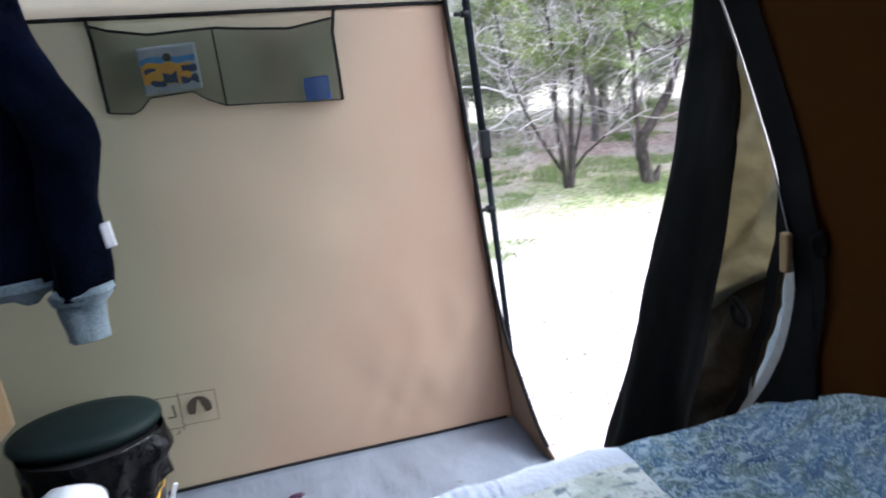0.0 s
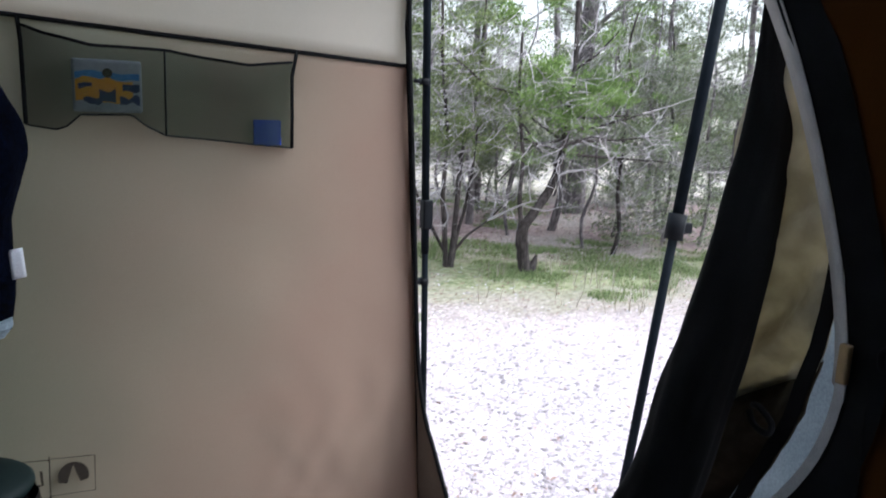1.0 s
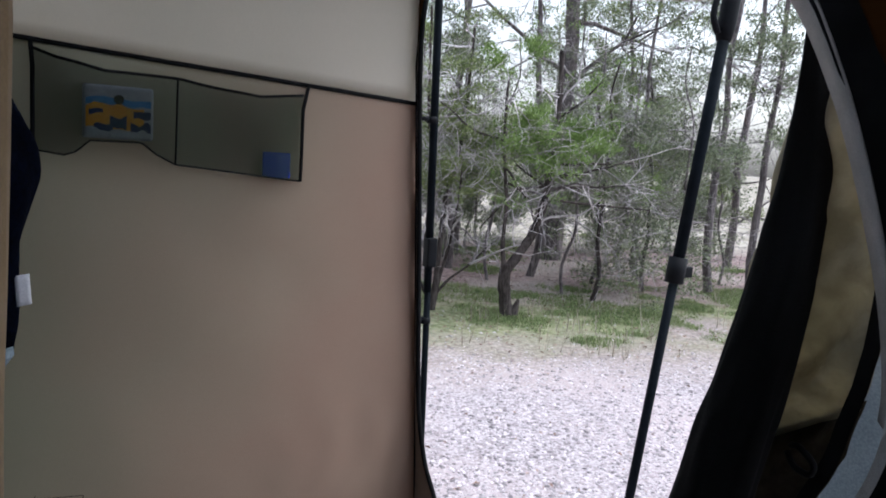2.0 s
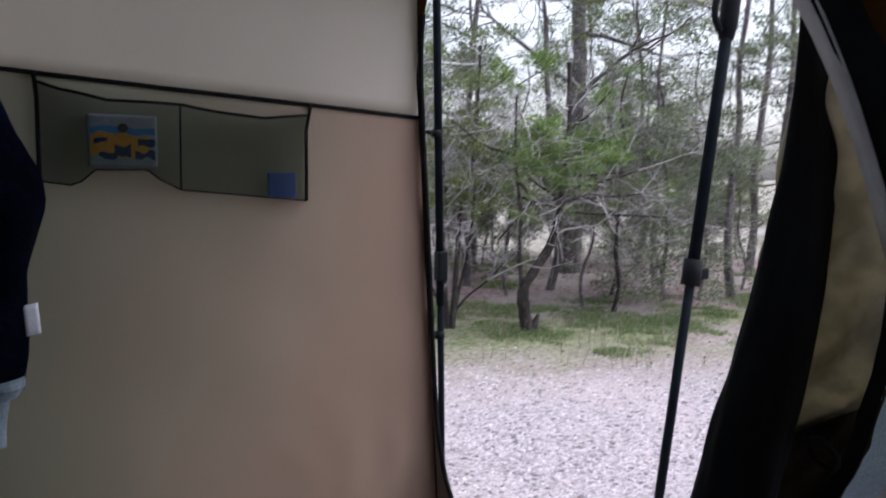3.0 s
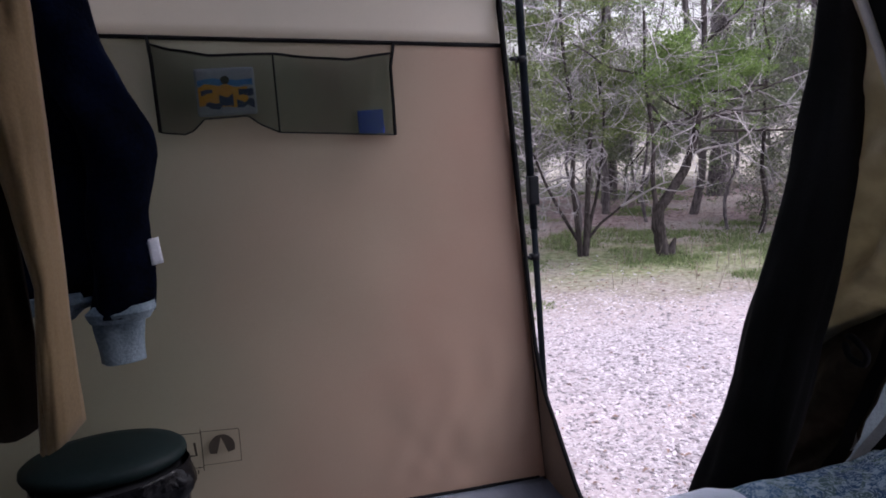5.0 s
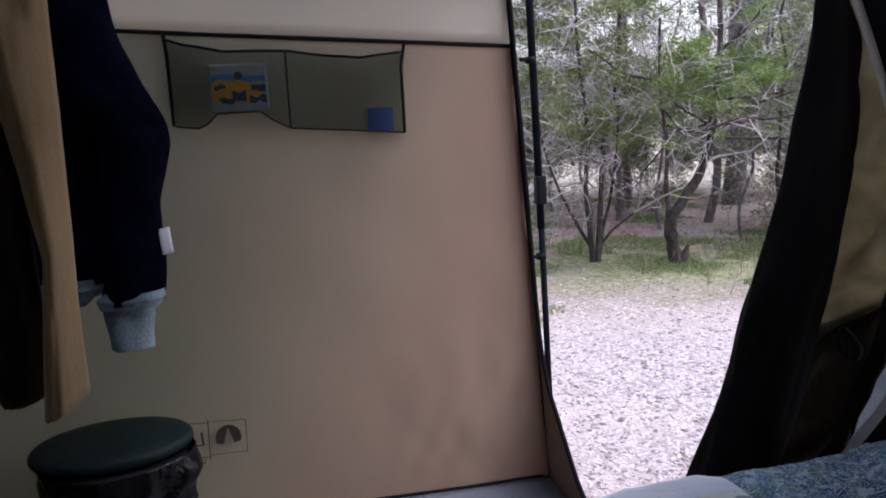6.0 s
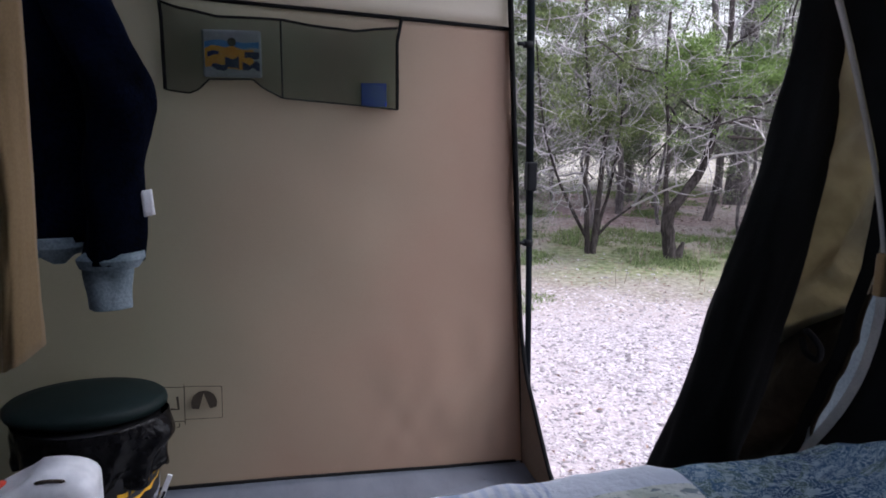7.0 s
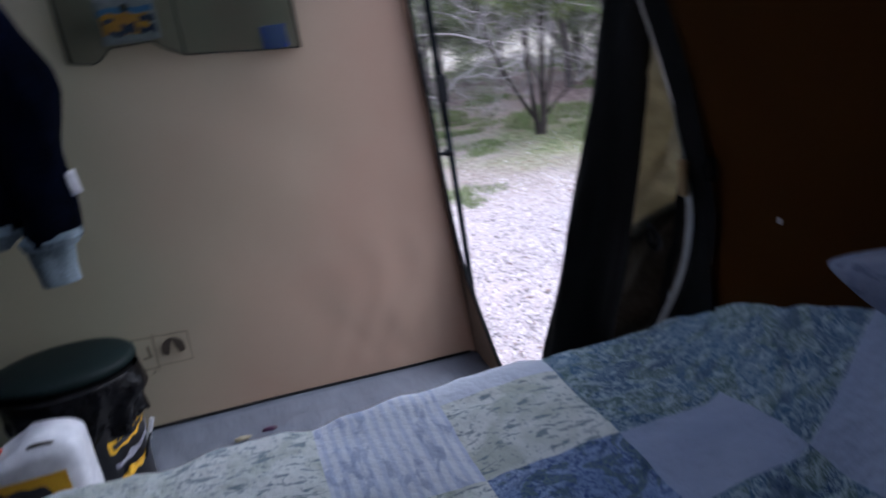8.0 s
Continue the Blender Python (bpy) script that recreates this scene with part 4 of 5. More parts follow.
def quilt_mat(name, base_a, base_b, mark, scale, kind):
    m = bpy.data.materials.new(name)
    m.use_nodes = True
    nt = m.node_tree
    p = nt.nodes["Principled BSDF"]
    p.inputs["Roughness"].default_value, p.inputs["Specular IOR Level"].default_value = 0.9, 0.15
    col = ramp2(nt, noise_tex(nt, 9, 4), base_a, base_b)
    def swirl(sc, detail, bend, stretch=(1, 1, 1)):
        c, m_, n_ = (nt.nodes.new("ShaderNode" + k) for k in ("TexCoord", "Mapping", "TexNoise"))
        m_.inputs["Scale"].default_value = stretch
        n_.inputs["Scale"].default_value, n_.inputs["Detail"].default_value, n_.inputs["Distortion"].default_value = sc, detail, bend
        nt.links.new(c.outputs["Object"], m_.inputs[0])
        nt.links.new(m_.outputs[0], n_.inputs[0])
        return n_.outputs["Fac"]

    def mask(fac, lo, hi, top):
        return ramp2(nt, fac, (0, 0, 0), (top, top, top), lo, hi)
    if kind == "floral":
        col = mix_col(nt, mask(swirl(scale * 0.55, 2, 1.5), 0.50, 0.56, 0.8), col, (0.13, 0.20, 0.17))
        lines = nt.nodes.new("ShaderNodeMath")
        lines.operation, lines.inputs[1].default_value = "PINGPONG", 0.05
        nt.links.new(swirl(scale * 0.8, 3, 2.2), lines.inputs[0])
        col = mix_col(nt, mask(lines.outputs[0], 0.030, 0.040, 0.9), col, mark)
        col = mix_col(nt, mask(swirl(scale * 2.2, 3, 1.0), 0.56, 0.60, 0.7), col, mark)
        col = mix_col(nt, mask(swirl(scale * 0.6, 3, 1.0, (1.2, 0.9, 1.0)), 0.58, 0.66, 0.6), col, (0.05, 0.09, 0.17))
    elif kind == "stripe":
        c, w = nt.nodes.new("ShaderNodeTexCoord"), nt.nodes.new("ShaderNodeTexWave")
        w.inputs["Scale"].default_value, w.inputs["Distortion"].default_value = scale, 0.8
        w.inputs["Detail"].default_value, w.inputs["Detail Scale"].default_value = 3, 6
        nt.links.new(c.outputs["Object"], w.inputs["Vector"])
        col = mix_col(nt, mask(w.outputs["Fac"], 0.35, 0.85, 0.35), col, mark)
        col = mix_col(nt, mask(swirl(60, 4, 0.5, (1, 0.3, 1)), 0.54, 0.62, 0.6), col, tuple(0.8 * v for v in mark))
    elif kind == "speck":
        col = mix_col(nt, mask(swirl(12, 4, 1.0), 0.46, 0.62, 0.55), col, (0.40, 0.46, 0.36))
        col = mix_col(nt, mask(swirl(scale, 4, 0.6, (0.5, 1.5, 1)), 0.57, 0.62, 0.8), col, mark)
        col = mix_col(nt, mask(swirl(scale * 2, 3, 0.4), 0.60, 0.64, 0.6), col, mark)
    nt.links.new(col, p.inputs["Base Color"])
    bn = nt.nodes.new("ShaderNodeBump")
    bn.inputs["Strength"].default_value, bn.inputs["Distance"].default_value = 0.8, 0.006
    nt.links.new(noise_tex(nt, 70, 4), bn.inputs["Height"])
    nt.links.new(bn.outputs[0], p.inputs["Normal"])
    return m


QF = quilt_mat("blue_floral_patch", (0.030, 0.075, 0.16), (0.09, 0.18, 0.29), (0.46, 0.56, 0.62), 34, "floral")
QL = quilt_mat("pale_lace_patch", (0.26, 0.36, 0.58), (0.40, 0.50, 0.70), (0.05, 0.09, 0.25), 46, "floral")
QS = quilt_mat("blue_white_stripe_patch", (0.76, 0.80, 0.88), (0.83, 0.86, 0.92), (0.34, 0.43, 0.66), 21, "stripe")
QG = quilt_mat("cream_green_speck_patch", (0.76, 0.80, 0.76), (0.84, 0.86, 0.82), (0.18, 0.25, 0.29), 66, "speck")
# White patch again, darkened in colour for the light falling off to the right.
QW_DIM = quilt_mat("white_patch_dimmed_as_shade", (0.33, 0.39, 0.54), (0.41, 0.47, 0.62), (0.5, 0.5, 0.6), 10, "plain")
QW = quilt_mat("plain_white_blue_patch", (0.72, 0.77, 0.86), (0.79, 0.83, 0.90), (0.5, 0.5, 0.6), 10, "plain")
quilt = new("patchwork_quilt")
quilt.location = (0, 0, 0)
tagged(quilt, "blue and cream patchwork quilt spread over the air mattress", "quilt")
QX = [-1.05, -0.76, -0.58, -0.40, -0.212, -0.032, 0.148, 0.328, 0.504, 0.68, 0.825, 0.93]
QY = [-1.05, -0.89, -0.71, -0.53, -0.35, -0.17, 0.01, 0.235, 0.385, 0.565, 0.98]
FIX = {(7, 9): QS, (7, 8): QS, (8, 9): QW, (8, 8): QG, (9, 9): QF, (9, 8): QF, (10, 9): QF, (10, 8): QF, (6, 9): QG, (6, 8): QG, (5, 9): QG, (5, 8): QG, (8, 7): QL, (9, 7): QW_DIM, (10, 7): QF, (7, 7): QG, (4, 9): QF, (4, 8): QF, (10, 6): QW_DIM, (9, 6): QF, (8, 6): QF}
rng_q = random.Random(5)
for i in range(len(QX) - 1):
    for j in range(len(QY) - 1):
        mat = FIX.get((i, j)) or rng_q.choice([QF, QG, QW, QL, QS])
        x0, x1, y0, y1 = QX[i], QX[i + 1], QY[j], QY[j + 1]
        nx, ny = (22, 40 if j == 9 else 22) if x0 > -0.3 and y0 > -0.1 else (8, 10)
        if (x1 - x0) < 0.1:
            nx = 8
        o = part("patch", sheet(nx, ny, lambda u, v: quilt_pt(x0 + (x1 - x0) * u, y0 + (y1 - y0) * v)), mat, quilt)

pillow = empty("pillow", 0.872, 0.060, 0.878, "pale blue striped pillow leaning at the tent wall", "pillow")
QP = quilt_mat("blue_striped_pillowcase", (0.20, 0.23, 0.33), (0.26, 0.29, 0.39), (0.10, 0.12, 0.2), 14, "stripe")


def pillow_pt(u, v):
    a, b = 2 * math.pi * u, math.pi * (v - 0.5)
    c, s = math.cos(a), math.sin(a)
    e = abs(math.cos(b)) ** 0.45
    x = math.copysign(abs(c) ** 0.6, c) * 0.038 * e
    y = math.copysign(abs(s) ** 0.6, s) * 0.20 * e
    z = math.sin(b) * 0.05 * (1.0 - 0.75 * max(0.0, y / 0.2) ** 1.5)
    return (x + 0.008 * wob(x * 8, y * 8, z * 8), y, z + 0.05 - 0.03 * max(0.0, y / 0.2) + 0.010 * wob(x * 6, y * 6, 2))


pm = part("pillowcase", sheet(48, 24, pillow_pt, True), QP, pillow)

# ---- outside: ground, gravel, grass ----
def ground_z(x, y):
    far = max(0.0, y + 0.3 * x - 5.4)
    r = math.hypot(x, y)
    return (0.012 * wob(x, y, 0, 0.9) + 0.05 * min(1.0, far / 5) * wob(x, y, 3, 0.5)) * min(1.0, max(0.0, (r - 1.6) / 1.0)) - 0.012


def axis_steps():
    near = [i * 0.12 for i in range(-10, 100)]
    out_ = [12, 13, 15, 18, 22, 28, 36, 50, 80, 140, 260, 500, 1000, 2000]
    return [-v for v in out_[::-1]] + [-9, -6, -4, -2.5, -1.7] + near + out_


ax = axis_steps()
verts = [(x, y, ground_z(x, y)) for x in ax for y in ax]
nn = len(ax)
faces = [(i * nn + j, (i + 1) * nn + j, (i + 1) * nn + j + 1, i * nn + j + 1) for i in range(nn - 1) for j in range(nn - 1)]
tagged(raw("ground", verts, faces, M["ground"]), "pale gravel ground running into grass and leaf litter", "ground", kind="structure")


def scatter_mesh(name, n, region, shape, material, label, category, seed):
    r = random.Random(seed)
    V, F = [], []
    made = 0
    while made < n:
        x, y, ok = region(r)
        if not ok:
            continue
        shape(r, x, y, V, F)
        made += 1
    return tagged(raw(name, V, F, material, smooth=False), label, category, kind="stuff")


def edge_line(x, y):
    return y + 0.30 * x + 0.45 * wob(x, y, 1, 1.1)


def gravel_spot(r):
    x, y = r.uniform(0.9, 5.5), r.uniform(0.5, 5.2)
    e = edge_line(x, y)
    ok = x > 1.02 + 0.2 * (y < 1.0) and r.random() < (1.0 if e < 3.7 else max(0.04, 1 - (e - 3.7) / 1.1))
    if e > 6.0:
        ok = False
    d = math.hypot(x, y)
    return x, y, ok and r.random() < min(1.0, 2.4 / d)


def chip(r, x, y, V, F):
    s = r.choice((0.004, 0.005, 0.006, 0.007, 0.009, 0.012)) * r.uniform(0.75, 1.25)
    z = ground_z(x, y)
    a = r.uniform(0, 6.28)
    k = len(V)
    w, d, h = s * r.uniform(0.8, 1.5), s * r.uniform(0.6, 1.0), s * r.uniform(0.35, 0.7)
    ca, sa = math.cos(a), math.sin(a)
    for px, py, pz in ((-1, -0.6, 0), (0.7, -1, 0), (1, 0.7, 0), (-0.6, 1, 0), (-0.5, -0.3, 1), (0.5, -0.4, 0.85), (0.4, 0.5, 1.05), (-0.4, 0.4, 0.8)):
        V.append((x + ca * px * w - sa * py * d, y + sa * px * w + ca * py * d, z - 0.002 + pz * h))
    F.extend([(k + 4, k + 5, k + 6, k + 7)] + [(k + i, k + (i + 1) % 4, k + 4 + (i + 1) % 4, k + 4 + i) for i in range(4)])


scatter_mesh("gravel", 52000, gravel_spot, chip, M["stone"], "loose pale limestone gravel chips", "gravel", 11)


def leaf_chip(r, x, y, V, F):
    s, a, z = r.uniform(0.007, 0.018), r.uniform(0, 6.28), ground_z(x, y)
    k = len(V)
    ca, sa = math.cos(a), math.sin(a)
    for px, py, pz in ((-1, 0, 0.004), (0, -0.4, 0.010), (1, 0, 0.003), (0, 0.4, 0.008)):
        V.append((x + s * (ca * px - sa * py), y + s * (sa * px + ca * py), z + pz + s * r.uniform(0, 0.3)))
    F.append((k, k + 1, k + 2, k + 3))


def litter_spot(r):
    x, y = r.uniform(0.9, 9), r.uniform(0.6, 10)
    e = edge_line(x, y)
    return x, y, x > 1.05 and r.random() < (0.6 if x < 1.75 and y < 2.3 else 0.09 if e < 4.6 else 0.7)


scatter_mesh("leaf_litter", 9000, litter_spot, leaf_chip, M["litter"], "dry brown fallen leaves on the ground", "leaf litter", 12)


def grass_spot(r):
    x, y = r.uniform(0.5, 9), r.uniform(2.5, 10)
    e = edge_line(x, y)
    clump = wob(x, y, 6, 1.6) + 0.5 * wob(x, y, 2, 5.0)
    want = 0.72 * min(1.0, max(0.0, (e - 4.25) / 1.6)) * (x + 0.25 * y > 2.45) * (1.0 if e < 7.0 else max(0.15, 1 - (e - 7.0) / 1.5))
    return x, y, clump > 0.35 - 0.75 * want + 0.35 * r.random() and want > 0


def blade(r, x, y, V, F):
    z = ground_z(x, y)
    tall = 0.35 + 0.7 * max(0.0, wob(x, y, 4, 3.0) + 0.3)
    for _ in range(4):
        bx, by = x + r.gauss(0, 0.022), y + r.gauss(0, 0.022)
        h, a, w = tall * r.uniform(0.015, 0.055), r.uniform(0, 6.28), r.uniform(0.0014, 0.0028)
        lx, ly = math.cos(a) * h * 0.6, math.sin(a) * h * 0.6
        px, py = -math.sin(a) * w, math.cos(a) * w
        k = len(V)
        V.extend([(bx - px, by - py, z), (bx + px, by + py, z), (bx + px * 0.7 + lx * 0.4, by + py * 0.7 + ly * 0.4, z + h * 0.65), (bx - px * 0.7 + lx * 0.4, by - py * 0.7 + ly * 0.4, z + h * 0.65), (bx + lx, by + ly, z + h * 0.95)])
        F.extend([(k, k + 1, k + 2, k + 3), (k + 3, k + 2, k + 4)])


def stalk_spot(r):
    x, y = r.uniform(1.5, 6), r.uniform(3.0, 7.0)
    e = edge_line(x, y)
    return x, y, 4.5 < e < 6.8 and wob(x, y, 9, 1.3) > 0.0


def stalk(r, x, y, V, F):
    z = ground_z(x, y)
    for _ in range(r.randint(2, 5)):
        h, a, w = r.uniform(0.05, 0.17), r.uniform(0, 6.28), r.uniform(0.0012, 0.002)
        lean = r.uniform(0.1, 0.5) * h
        px, py = -math.sin(a) * w, math.cos(a) * w
        k = len(V)
        V.extend([(x - px, y - py, z), (x + px, y + py, z), (x + math.cos(a) * lean + px, y + math.sin(a) * lean + py, z + h), (x + math.cos(a) * lean - px, y + math.sin(a) * lean - py, z + h)])
        F.append((k, k + 1, k + 2, k + 3))


scatter_mesh("dry_stalks", 130, stalk_spot, stalk, M["straw"], "thin dry weed stalks standing in the grass", "dry weeds", 14)
scatter_mesh("grass", 36000, grass_spot, blade, M["grass"], "short patchy spring grass under the trees", "grass", 13)


# ---- trees ----
class Wood:
    """Collects tapered limbs and leaf blades."""

    def __init__(self, seed):
        self.r = random.Random(seed)
        self.V, self.F, self.LV, self.LF = [], [], [], []
        self.TV, self.TF = [], []
        self.tips = []

    def limb(self, pts, r0, r1, sides=6):
        side = None
        V, F = (self.TV, self.TF) if r0 < 0.0115 else (self.V, self.F)
        start = len(V)
        n = len(pts)
        for i, p in enumerate(pts):
            d = (pts[min(i + 1, n - 1)] - pts[max(i - 1, 0)]).normalized()
            if side is None:
                side = d.orthogonal().normalized()
            side = (side - d * side.dot(d)).normalized()
            up = d.cross(side)
            rad = r0 + (r1 - r0) * i / (n - 1)
            for k in range(sides):
                a = 2 * math.pi * k / sides
                q = rad * (1 + 0.15 * self.r.uniform(-1, 1) * (sides > 5))
                V.append(p + q * (math.cos(a) * side + math.sin(a) * up))
        for i in range(n - 1):
            for k in range(sides):
                a, b = start + i * sides + k, start + i * sides + (k + 1) % sides
                F.append((a, b, b + sides, a + sides))

    def grow(self, p, d, length, r0, depth, crook=0.25, lift=0.1, kids=(3, 5), spread=0.9, shrink=0.62):
        r = self.r
        steps = 5 if depth > 1 else 4
        pts = [Vector(p)]
        d = Vector(d).normalized()
        for _ in range(steps):
            d = (d + crook * Vector((r.gauss(0, 1), r.gauss(0, 1), r.gauss(0, 0.7))) * 0.6 + Vector((0, 0, lift * 0.3))).normalized()
            pts.append(pts[-1] + d * length / steps)
        self.limb(pts, r0, max(r0 * 0.40, 0.0011), 7 if r0 > 0.03 else (5 if r0 > 0.01 else 3))
        if depth <= 0:
            self.tips.append((pts[-1], d))
            return pts
        for _ in range(r.randint(*kids)):
            k = r.uniform(0.35, 1.0) * steps
            i = min(int(k), steps - 1)
            q = pts[i].lerp(pts[i + 1], k - i)
            axis = (pts[i + 1] - pts[i]).normalized()
            turn = Vector((r.gauss(0, 1), r.gauss(0, 1), r.gauss(0, 0.6)))
            turn = (turn - axis * turn.dot(axis)).normalized()
            nd = axis * (1 - 0.45 * spread) + turn * spread
            self.grow(q, nd, length * shrink * r.uniform(0.75, 1.2), max(r0 * r.uniform(0.36, 0.56), 0.0013), depth - 1, crook * 1.1, lift, kids, spread, shrink)
        return pts

    def clump(self, c, rx, rz, n, size):
        """A dense spray of foliage: short blades that point up and outwards from a flattened mass."""
        r = self.r
        c = Vector(c)
        for _ in range(n):
            o = Vector((r.gauss(0, 1), r.gauss(0, 1), r.gauss(0.15, 1))).normalized() * r.random() ** 0.45
            p = c + Vector((o.x * rx, o.y * rx, o.z * rz)) * (1 + 0.35 * wob(o.x * 2 + c.x, o.y * 2 + c.y, o.z * 2))
            d = (o * 0.7 + Vector((r.gauss(0, 0.6), r.gauss(0, 0.6), r.gauss(0.35, 0.5)))).normalized()
            s = (Matrix.Rotation(r.uniform(0, 6.28), 3, d) @ d.orthogonal().normalized()) * size * 0.19
            l = size * r.uniform(0.6, 1.35)
            k = len(self.LV)
            self.LV.extend([p - s * 0.4, p + d * l * 0.5 - s, p + d * l, p + d * l * 0.5 + s])
            self.LF.append((k, k + 1, k + 2, k + 3))

    def bough(self, at, n=3, reach=0.10, rx=0.11, rz=0.07, leaves=170, size=0.028):
        for _ in range(n):
            c = Vector(at) + Vector((self.r.gauss(0, reach), self.r.gauss(0, reach), self.r.gauss(0, reach * 0.5)))
            self.clump(c, rx * self.r.uniform(0.6, 1.2), rz * self.r.uniform(0.7, 1.3), int(leaves * self.r.uniform(0.6, 1.2)), size)

    def build(self, name, at, label, bark, leaf, group="trees behind the gravel", twig="twig"):
        ob = empty(name, *at, label, "tree", group)
        raw("trunk", self.V, self.F, bark, ob)
        if self.TF:
            tagged(raw("branchwork", self.TV, self.TF, M[twig], ob), kind="stuff")
        if self.LF:
            raw("crown", self.LV, self.LF, leaf, ob, smooth=False)
        return ob


def V3(*v):
    return Vector(v)


# forked juniper with one leaning limb
w = Wood(3)
w.limb(smooth_path([V3(0.02, 0, -0.05), V3(-0.005, 0, 0.12), V3(-0.03, 0, 0.26), V3(-0.015, 0, 0.40)], 3), 0.052, 0.042, 10)
w.limb([V3(0.05, -0.02, -0.05), V3(0.07, -0.03, 0.06), V3(0.09, -0.04, 0.13)], 0.05, 0.012, 7)
lean = [V3(-0.01, 0, 0.36), V3(0.10, 0, 0.50), V3(0.24, 0.02, 0.68), V3(0.34, 0.05, 0.92), V3(0.40, 0.1, 1.25), V3(0.48, 0.15, 1.6), V3(0.5, 0.2, 2.1)]
w.limb(smooth_path(lean, 3), 0.041, 0.019, 8)
up = [V3(-0.04, 0, 0.34), V3(-0.055, 0.02, 0.6), V3(-0.06, 0.0, 0.9), V3(-0.09, 0.05, 1.3), V3(-0.06, 0.1, 1.8)]
w.limb(smooth_path(up, 3), 0.020, 0.010, 7)
for src, n in ((lean, 22), (up, 12)):
    for _ in range(n):
        k = w.r.uniform(2.2, len(src) - 1.01)
        p = src[int(k)].lerp(src[int(k) + 1], k - int(k))
        w.grow(p, (w.r.gauss(0, 1), w.r.gauss(0, 0.8), w.r.gauss(0.15, 0.4)), w.r.uniform(0.35, 0.75), w.r.uniform(0.006, 0.013), 2, 0.5, 0.05, (3, 5))
for z, l in ((1.20, 0.85), (1.10, 0.75), (0.92, 0.75), (1.02, 0.6)):
    w.grow((0.34, -0.12, z), (1, -0.1, 0.03), l, 0.0125, 2, 0.2, -0.02, (3, 5), 0.6, 0.6)
for c in ((0.05, -0.07, 1.53), (0.02, -0.07, 1.49), (0.20, -0.07, 1.41), (0.47, -0.07, 1.35), (0.66, -0.07, 1.33), (0.34, -0.07, 1.28), (0.25, -0.07, 1.20), (-0.07, -0.07, 1.36), (0.75, -0.07, 1.48), (0.55, 0.1, 1.42), (0.85, 0.2, 1.85), (0.35, 0.3, 2.1), (-0.1, 0.2, 1.95)):
    w.bough(c, 6, 0.085, 0.10, 0.055, 190, 0.027)
    w.grow(V3(*c) + V3(-0.1, 0.05, -0.08), (0.8, -0.2, 0.5), 0.28, 0.006, 1, 0.4, 0.1, (2, 4))
for p, d in w.tips:
    if w.r.random() < 0.12 and p.z > 0.9:
        w.clump(p, 0.06, 0.05, 45, 0.026)
w.build("juniper_tree", (3.20, 4.74, -0.01), "forked grey juniper with a bright green bough over grass", M["bark"], M["leaf_bright"])

# multi-stemmed juniper
w = Wood(8)
stems = ([V3(-0.03, 0, -0.05), V3(-0.05, 0, 0.25), V3(-0.07, 0.02, 0.6), V3(-0.06, 0, 1.0), V3(-0.1, 0.05, 1.6), V3(-0.15, 0, 2.3)],
         [V3(0.01, 0, -0.05), V3(0.02, -0.02, 0.25), V3(0.05, 0, 0.55), V3(0.10, 0.03, 0.95), V3(0.22, 0.05, 1.4), V3(0.26, 0.05, 2.2)],
         [V3(0.03, 0, 0.05), V3(0.06, 0, 0.25), V3(0.14, 0.02, 0.5), V3(0.19, 0, 0.9), V3(0.20, 0.0, 1.2)],
         [V3(0.03, -0.01, 0.12), V3(0.14, -0.02, 0.24), V3(0.30, -0.05, 0.36), V3(0.52, -0.1, 0.58)],
         [V3(-0.03, 0.02, 0.1), V3(-0.15, 0.02, 0.3), V3(-0.32, 0.0, 0.62), V3(-0.42, 0.05, 1.0), V3(-0.5, 0.05, 1.6)])
for s, r0 in zip(stems, (0.025, 0.028, 0.017, 0.0125, 0.015)):
    w.limb(smooth_path(s, 4), r0, r0 * 0.4, 7)
    for _ in range(12 if len(s) > 4 else 4):
        k = w.r.uniform(2.0, len(s) - 1.01)
        p = s[int(k)].lerp(s[int(k) + 1], k - int(k))
        w.grow(p, (w.r.gauss(0, 1), w.r.gauss(0, 0.8), w.r.gauss(0.2, 0.5)), w.r.uniform(0.3, 0.7), w.r.uniform(0.005, 0.011), 2, 0.5, 0.08, (3, 5))
for c in ((-0.31, -0.04, 1.13), (-0.14, -0.04, 1.10), (-0.16, -0.04, 1.00), (0.08, -0.04, 1.13), (0.0, -0.04, 1.46), (0.10, -0.04, 1.39), (0.30, -0.04, 1.33), (0.06, -0.04, 1.68), (0.06, -0.04, 1.58), (0.17, -0.04, 1.86), (0.40, 0.0, 1.0), (-0.35, 0.1, 1.75), (-0.1, 0.1, 2.15), (0.3, 0.1, 2.3), (-0.45, 0.1, 1.45)):
    w.bough(c, 5, 0.08, 0.09, 0.06, 160, 0.027)
    w.grow(V3(*c) + V3(0.02, 0.05, -0.12), (-0.2, -0.2, 1.0), 0.26, 0.006, 1, 0.4, 0.1, (2, 4))
for p, d in w.tips:
    if w.r.random() < 0.13 and p.z > 0.8:
        w.clump(p, 0.06, 0.05, 45, 0.026)
w.build("juniper_tree", (2.73, 5.09, -0.01), "slim many-stemmed juniper with sparse green tufts", M["bark"], M["leaf"])

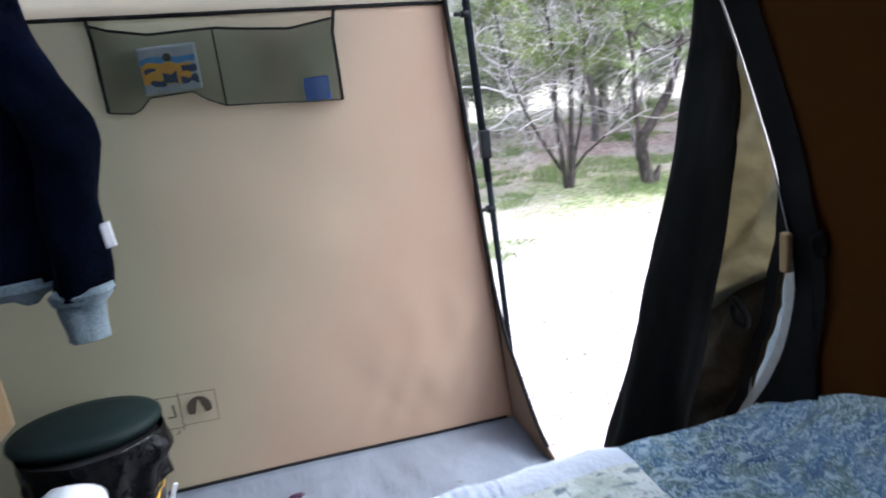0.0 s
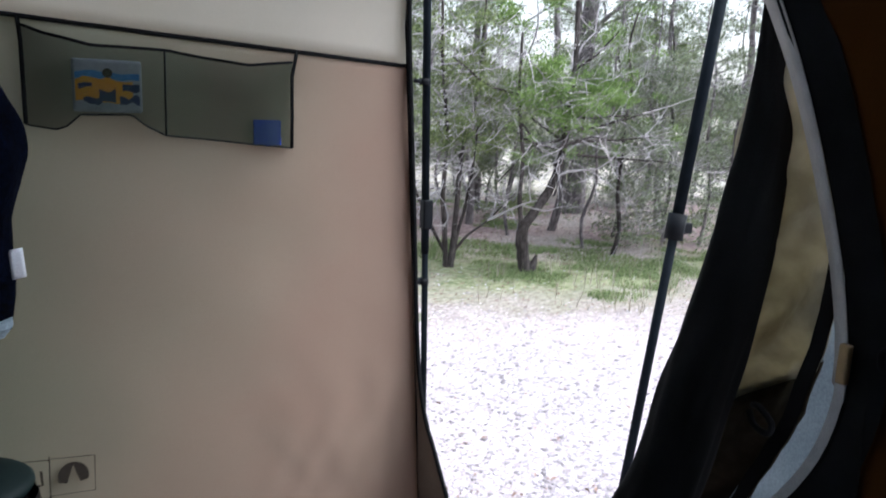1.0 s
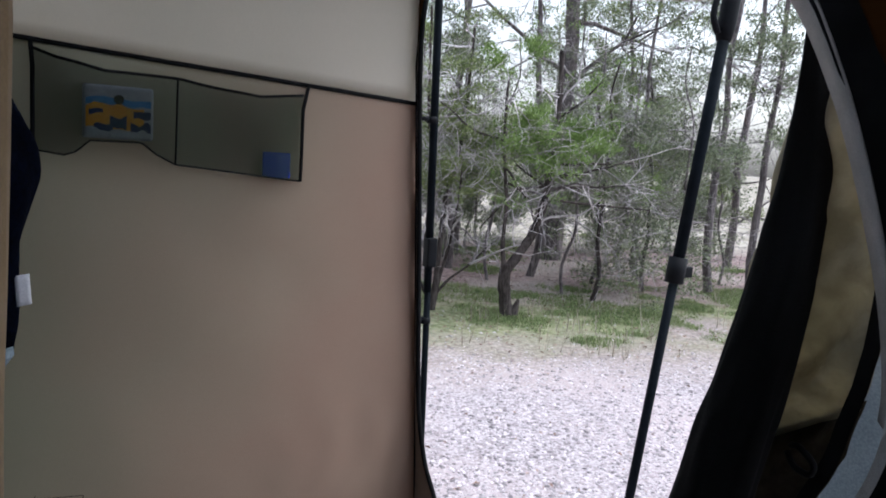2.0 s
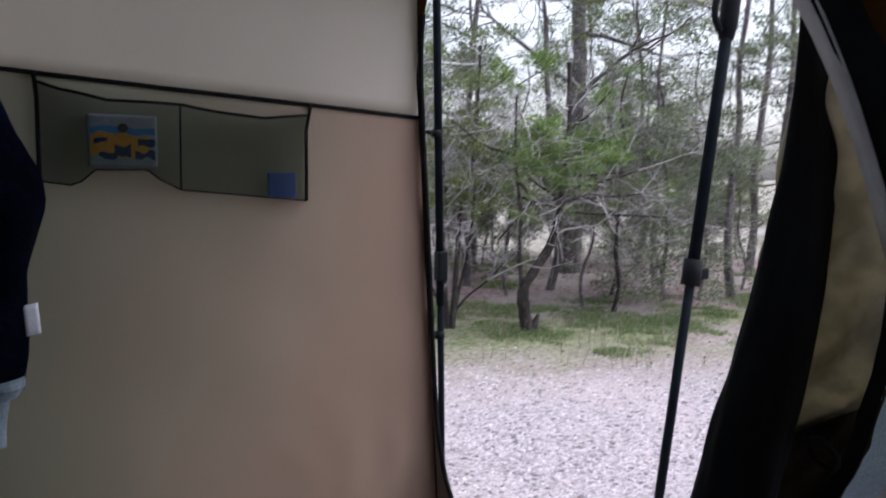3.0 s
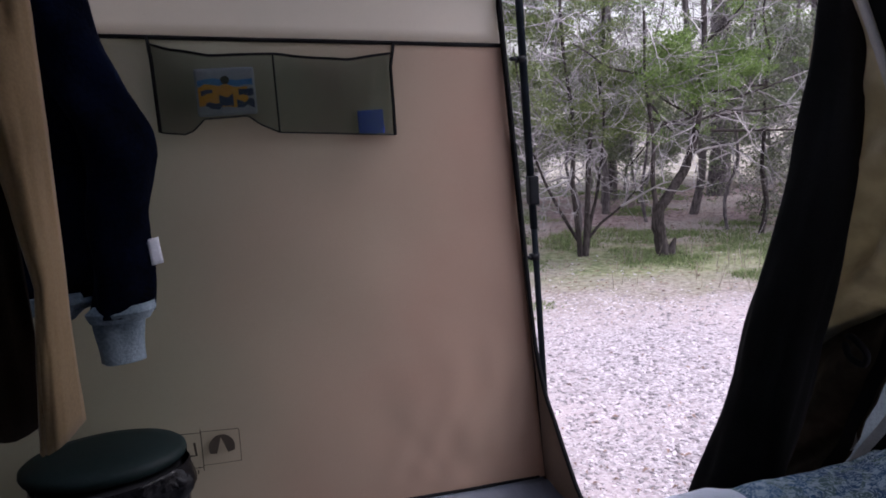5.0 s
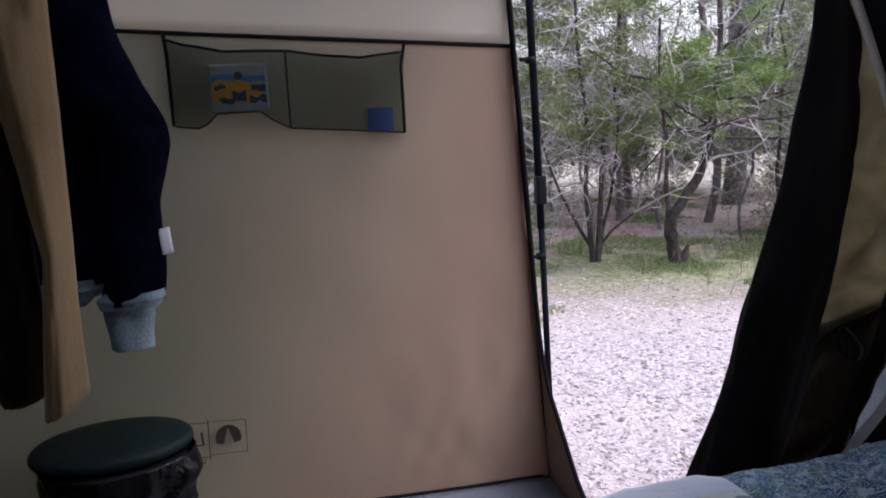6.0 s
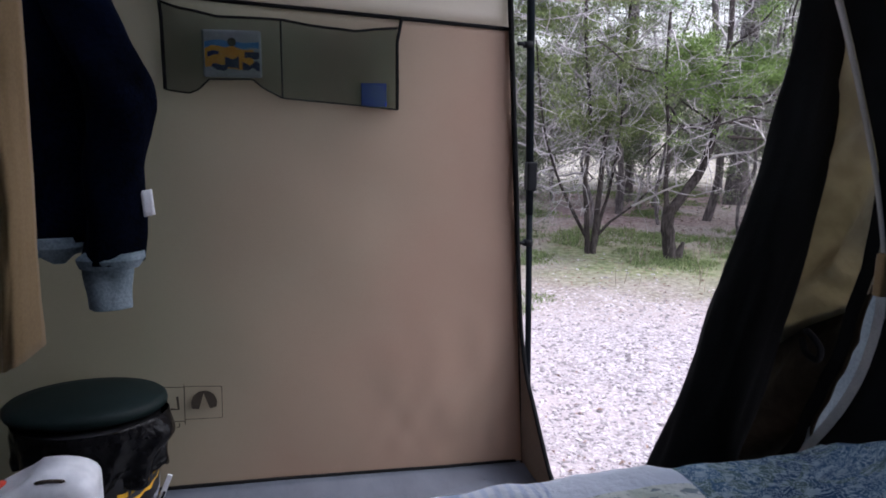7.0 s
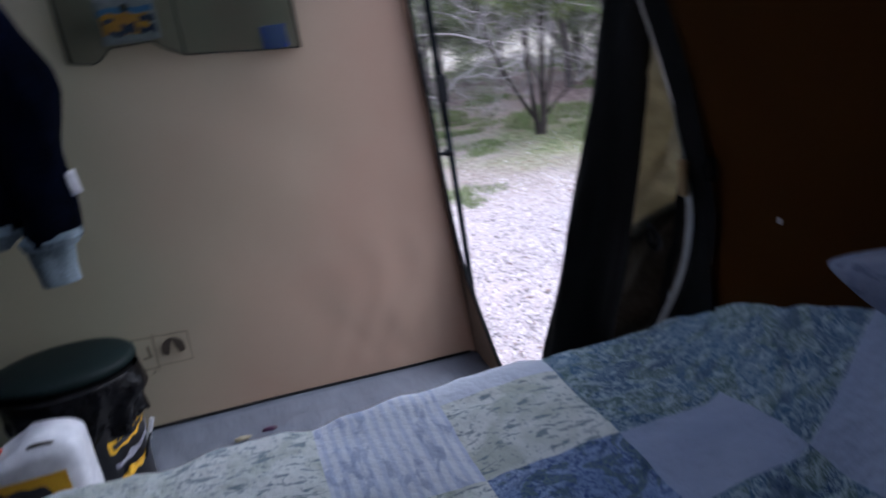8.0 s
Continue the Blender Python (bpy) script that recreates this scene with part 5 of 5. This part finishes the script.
def thicket_tree(seed, height, r0, leafy, leaf_size, depth=3, dull=False):
    w = Wood(seed)
    r = w.r
    trunk = [V3(0, 0, -0.1)]
    for i in range(7):
        trunk.append(trunk[-1] + V3(r.gauss(0, 0.06), r.gauss(0, 0.06), height / 7))
    w.limb(smooth_path(trunk, 3), r0, r0 * 0.3, 9)
    for _ in range(int(11 + height * 1.5)):
        k = r.uniform(0.9, 6.99)
        p = trunk[int(k)].lerp(trunk[int(k) + 1], k - int(k))
        a = r.uniform(0, 6.28)
        w.grow(p, (math.cos(a), math.sin(a), r.gauss(0.1, 0.3)), height * r.uniform(0.16, 0.30), r0 * r.uniform(0.14, 0.28), depth - 1, 0.42, 0.06, (3, 5), 0.85)
    for p, d in w.tips:
        if r.random() < leafy and wob(p.x, p.y, p.z + seed, 1.1) > -0.12:
            w.bough(p, 1, 0.04, 0.15, 0.085, 150, leaf_size)
    return w


kinds = []
for i, (h, r0, leafy, ls) in enumerate(((4.2, 0.045, 0.50, 0.036), (5.0, 0.055, 0.34, 0.036), (3.4, 0.04, 0.62, 0.036), (6.5, 0.13, 0.14, 0.036), (2.2, 0.022, 0.30, 0.030), (1.5, 0.02, 0.55, 0.034), (2.5, 0.018, 0.34, 0.032))):
    kinds.append(thicket_tree(40 + i, h, r0, leafy, ls))
labels = ("grey juniper with dull green foliage in the thicket", "bare-limbed grey tree in the thicket", "bushy dull green juniper in the thicket", "tall thick-trunked grey tree in the woods", "low scrubby juniper sapling", "low dull green juniper shrub", "thin twiggy grey scrub tree with dull green sprays")
spots = [(3, 5.72, 7.5, 20), (1, 4.55, 7.9, 80), (0, 2.2, 6.6, 10), (2, 3.9, 6.9, 60), (4, 4.35, 5.1, 200), (2, 6.0, 6.3, 300), (2, 1.7, 7.4, 100), (4, 5.3, 5.4, 45), (0, 6.9, 7.6, 190), (1, 7.9, 6.6, 145), (2, 7.2, 9.6, 160), (4, 2.0, 6.0, 250), (0, 4.6, 6.4, 130), (2, 2.5, 7.4, 210), (0, 1.2, 6.2, 290), (4, 5.0, 5.9, 170), (0, 6.0, 5.2, 25), (0, 6.6, 5.2, 240)]
spots += [(5, 3.6, 7.9, 20), (5, 4.6, 7.4, 130), (5, 2.9, 8.4, 250), (5, 5.3, 8.4, 310), (5, 3.9, 9.0, 70)]
rb = random.Random(21)
spots += [(6, 2.6 + 0.62 * i + rb.uniform(-0.25, 0.25), 6.6 - 0.22 * i + rb.uniform(-0.5, 0.6), rb.uniform(0, 360)) for i in range(9)]
spots += [(6, 2.2 + 0.75 * i + rb.uniform(-0.3, 0.3), 8.6 - 0.15 * i + rb.uniform(-0.5, 0.8), rb.uniform(0, 360)) for i in range(9)]
spots += [(5, 2.2 + 0.85 * i + rb.uniform(-0.3, 0.3), 10.2 - 0.25 * i + rb.uniform(-0.8, 0.9), rb.uniform(0, 360)) for i in range(9)]
first = {}
for k, x, y, rot in spots:
    z = ground_z(x, y)
    if k not in first:
        first[k] = kinds[k].build("woodland_tree", (x, y, z), labels[k], M["grey_bark"] if k != 4 else M["bark"], M["leaf_dull"] if k != 2 else M["leaf"], "woodland trees", "far_twig")
        first[k].rotation_euler = (0, 0, radians(rot))
    else:
        copy_thing(first[k], pose(x, y, z, 0, 0, rot))
rt = random.Random(77)
for _ in range(5):
    a, d = rt.uniform(radians(15), radians(86)), rt.uniform(13, 32)
    x, y, k = d * math.cos(a), d * math.sin(a), rt.choice((0, 1, 2, 0, 2))
    s = copy_thing(first[k], pose(x, y, ground_z(x, y), 0, 0, rt.uniform(0, 360)))
    s.scale = (1.15, 1.15, 1.15)
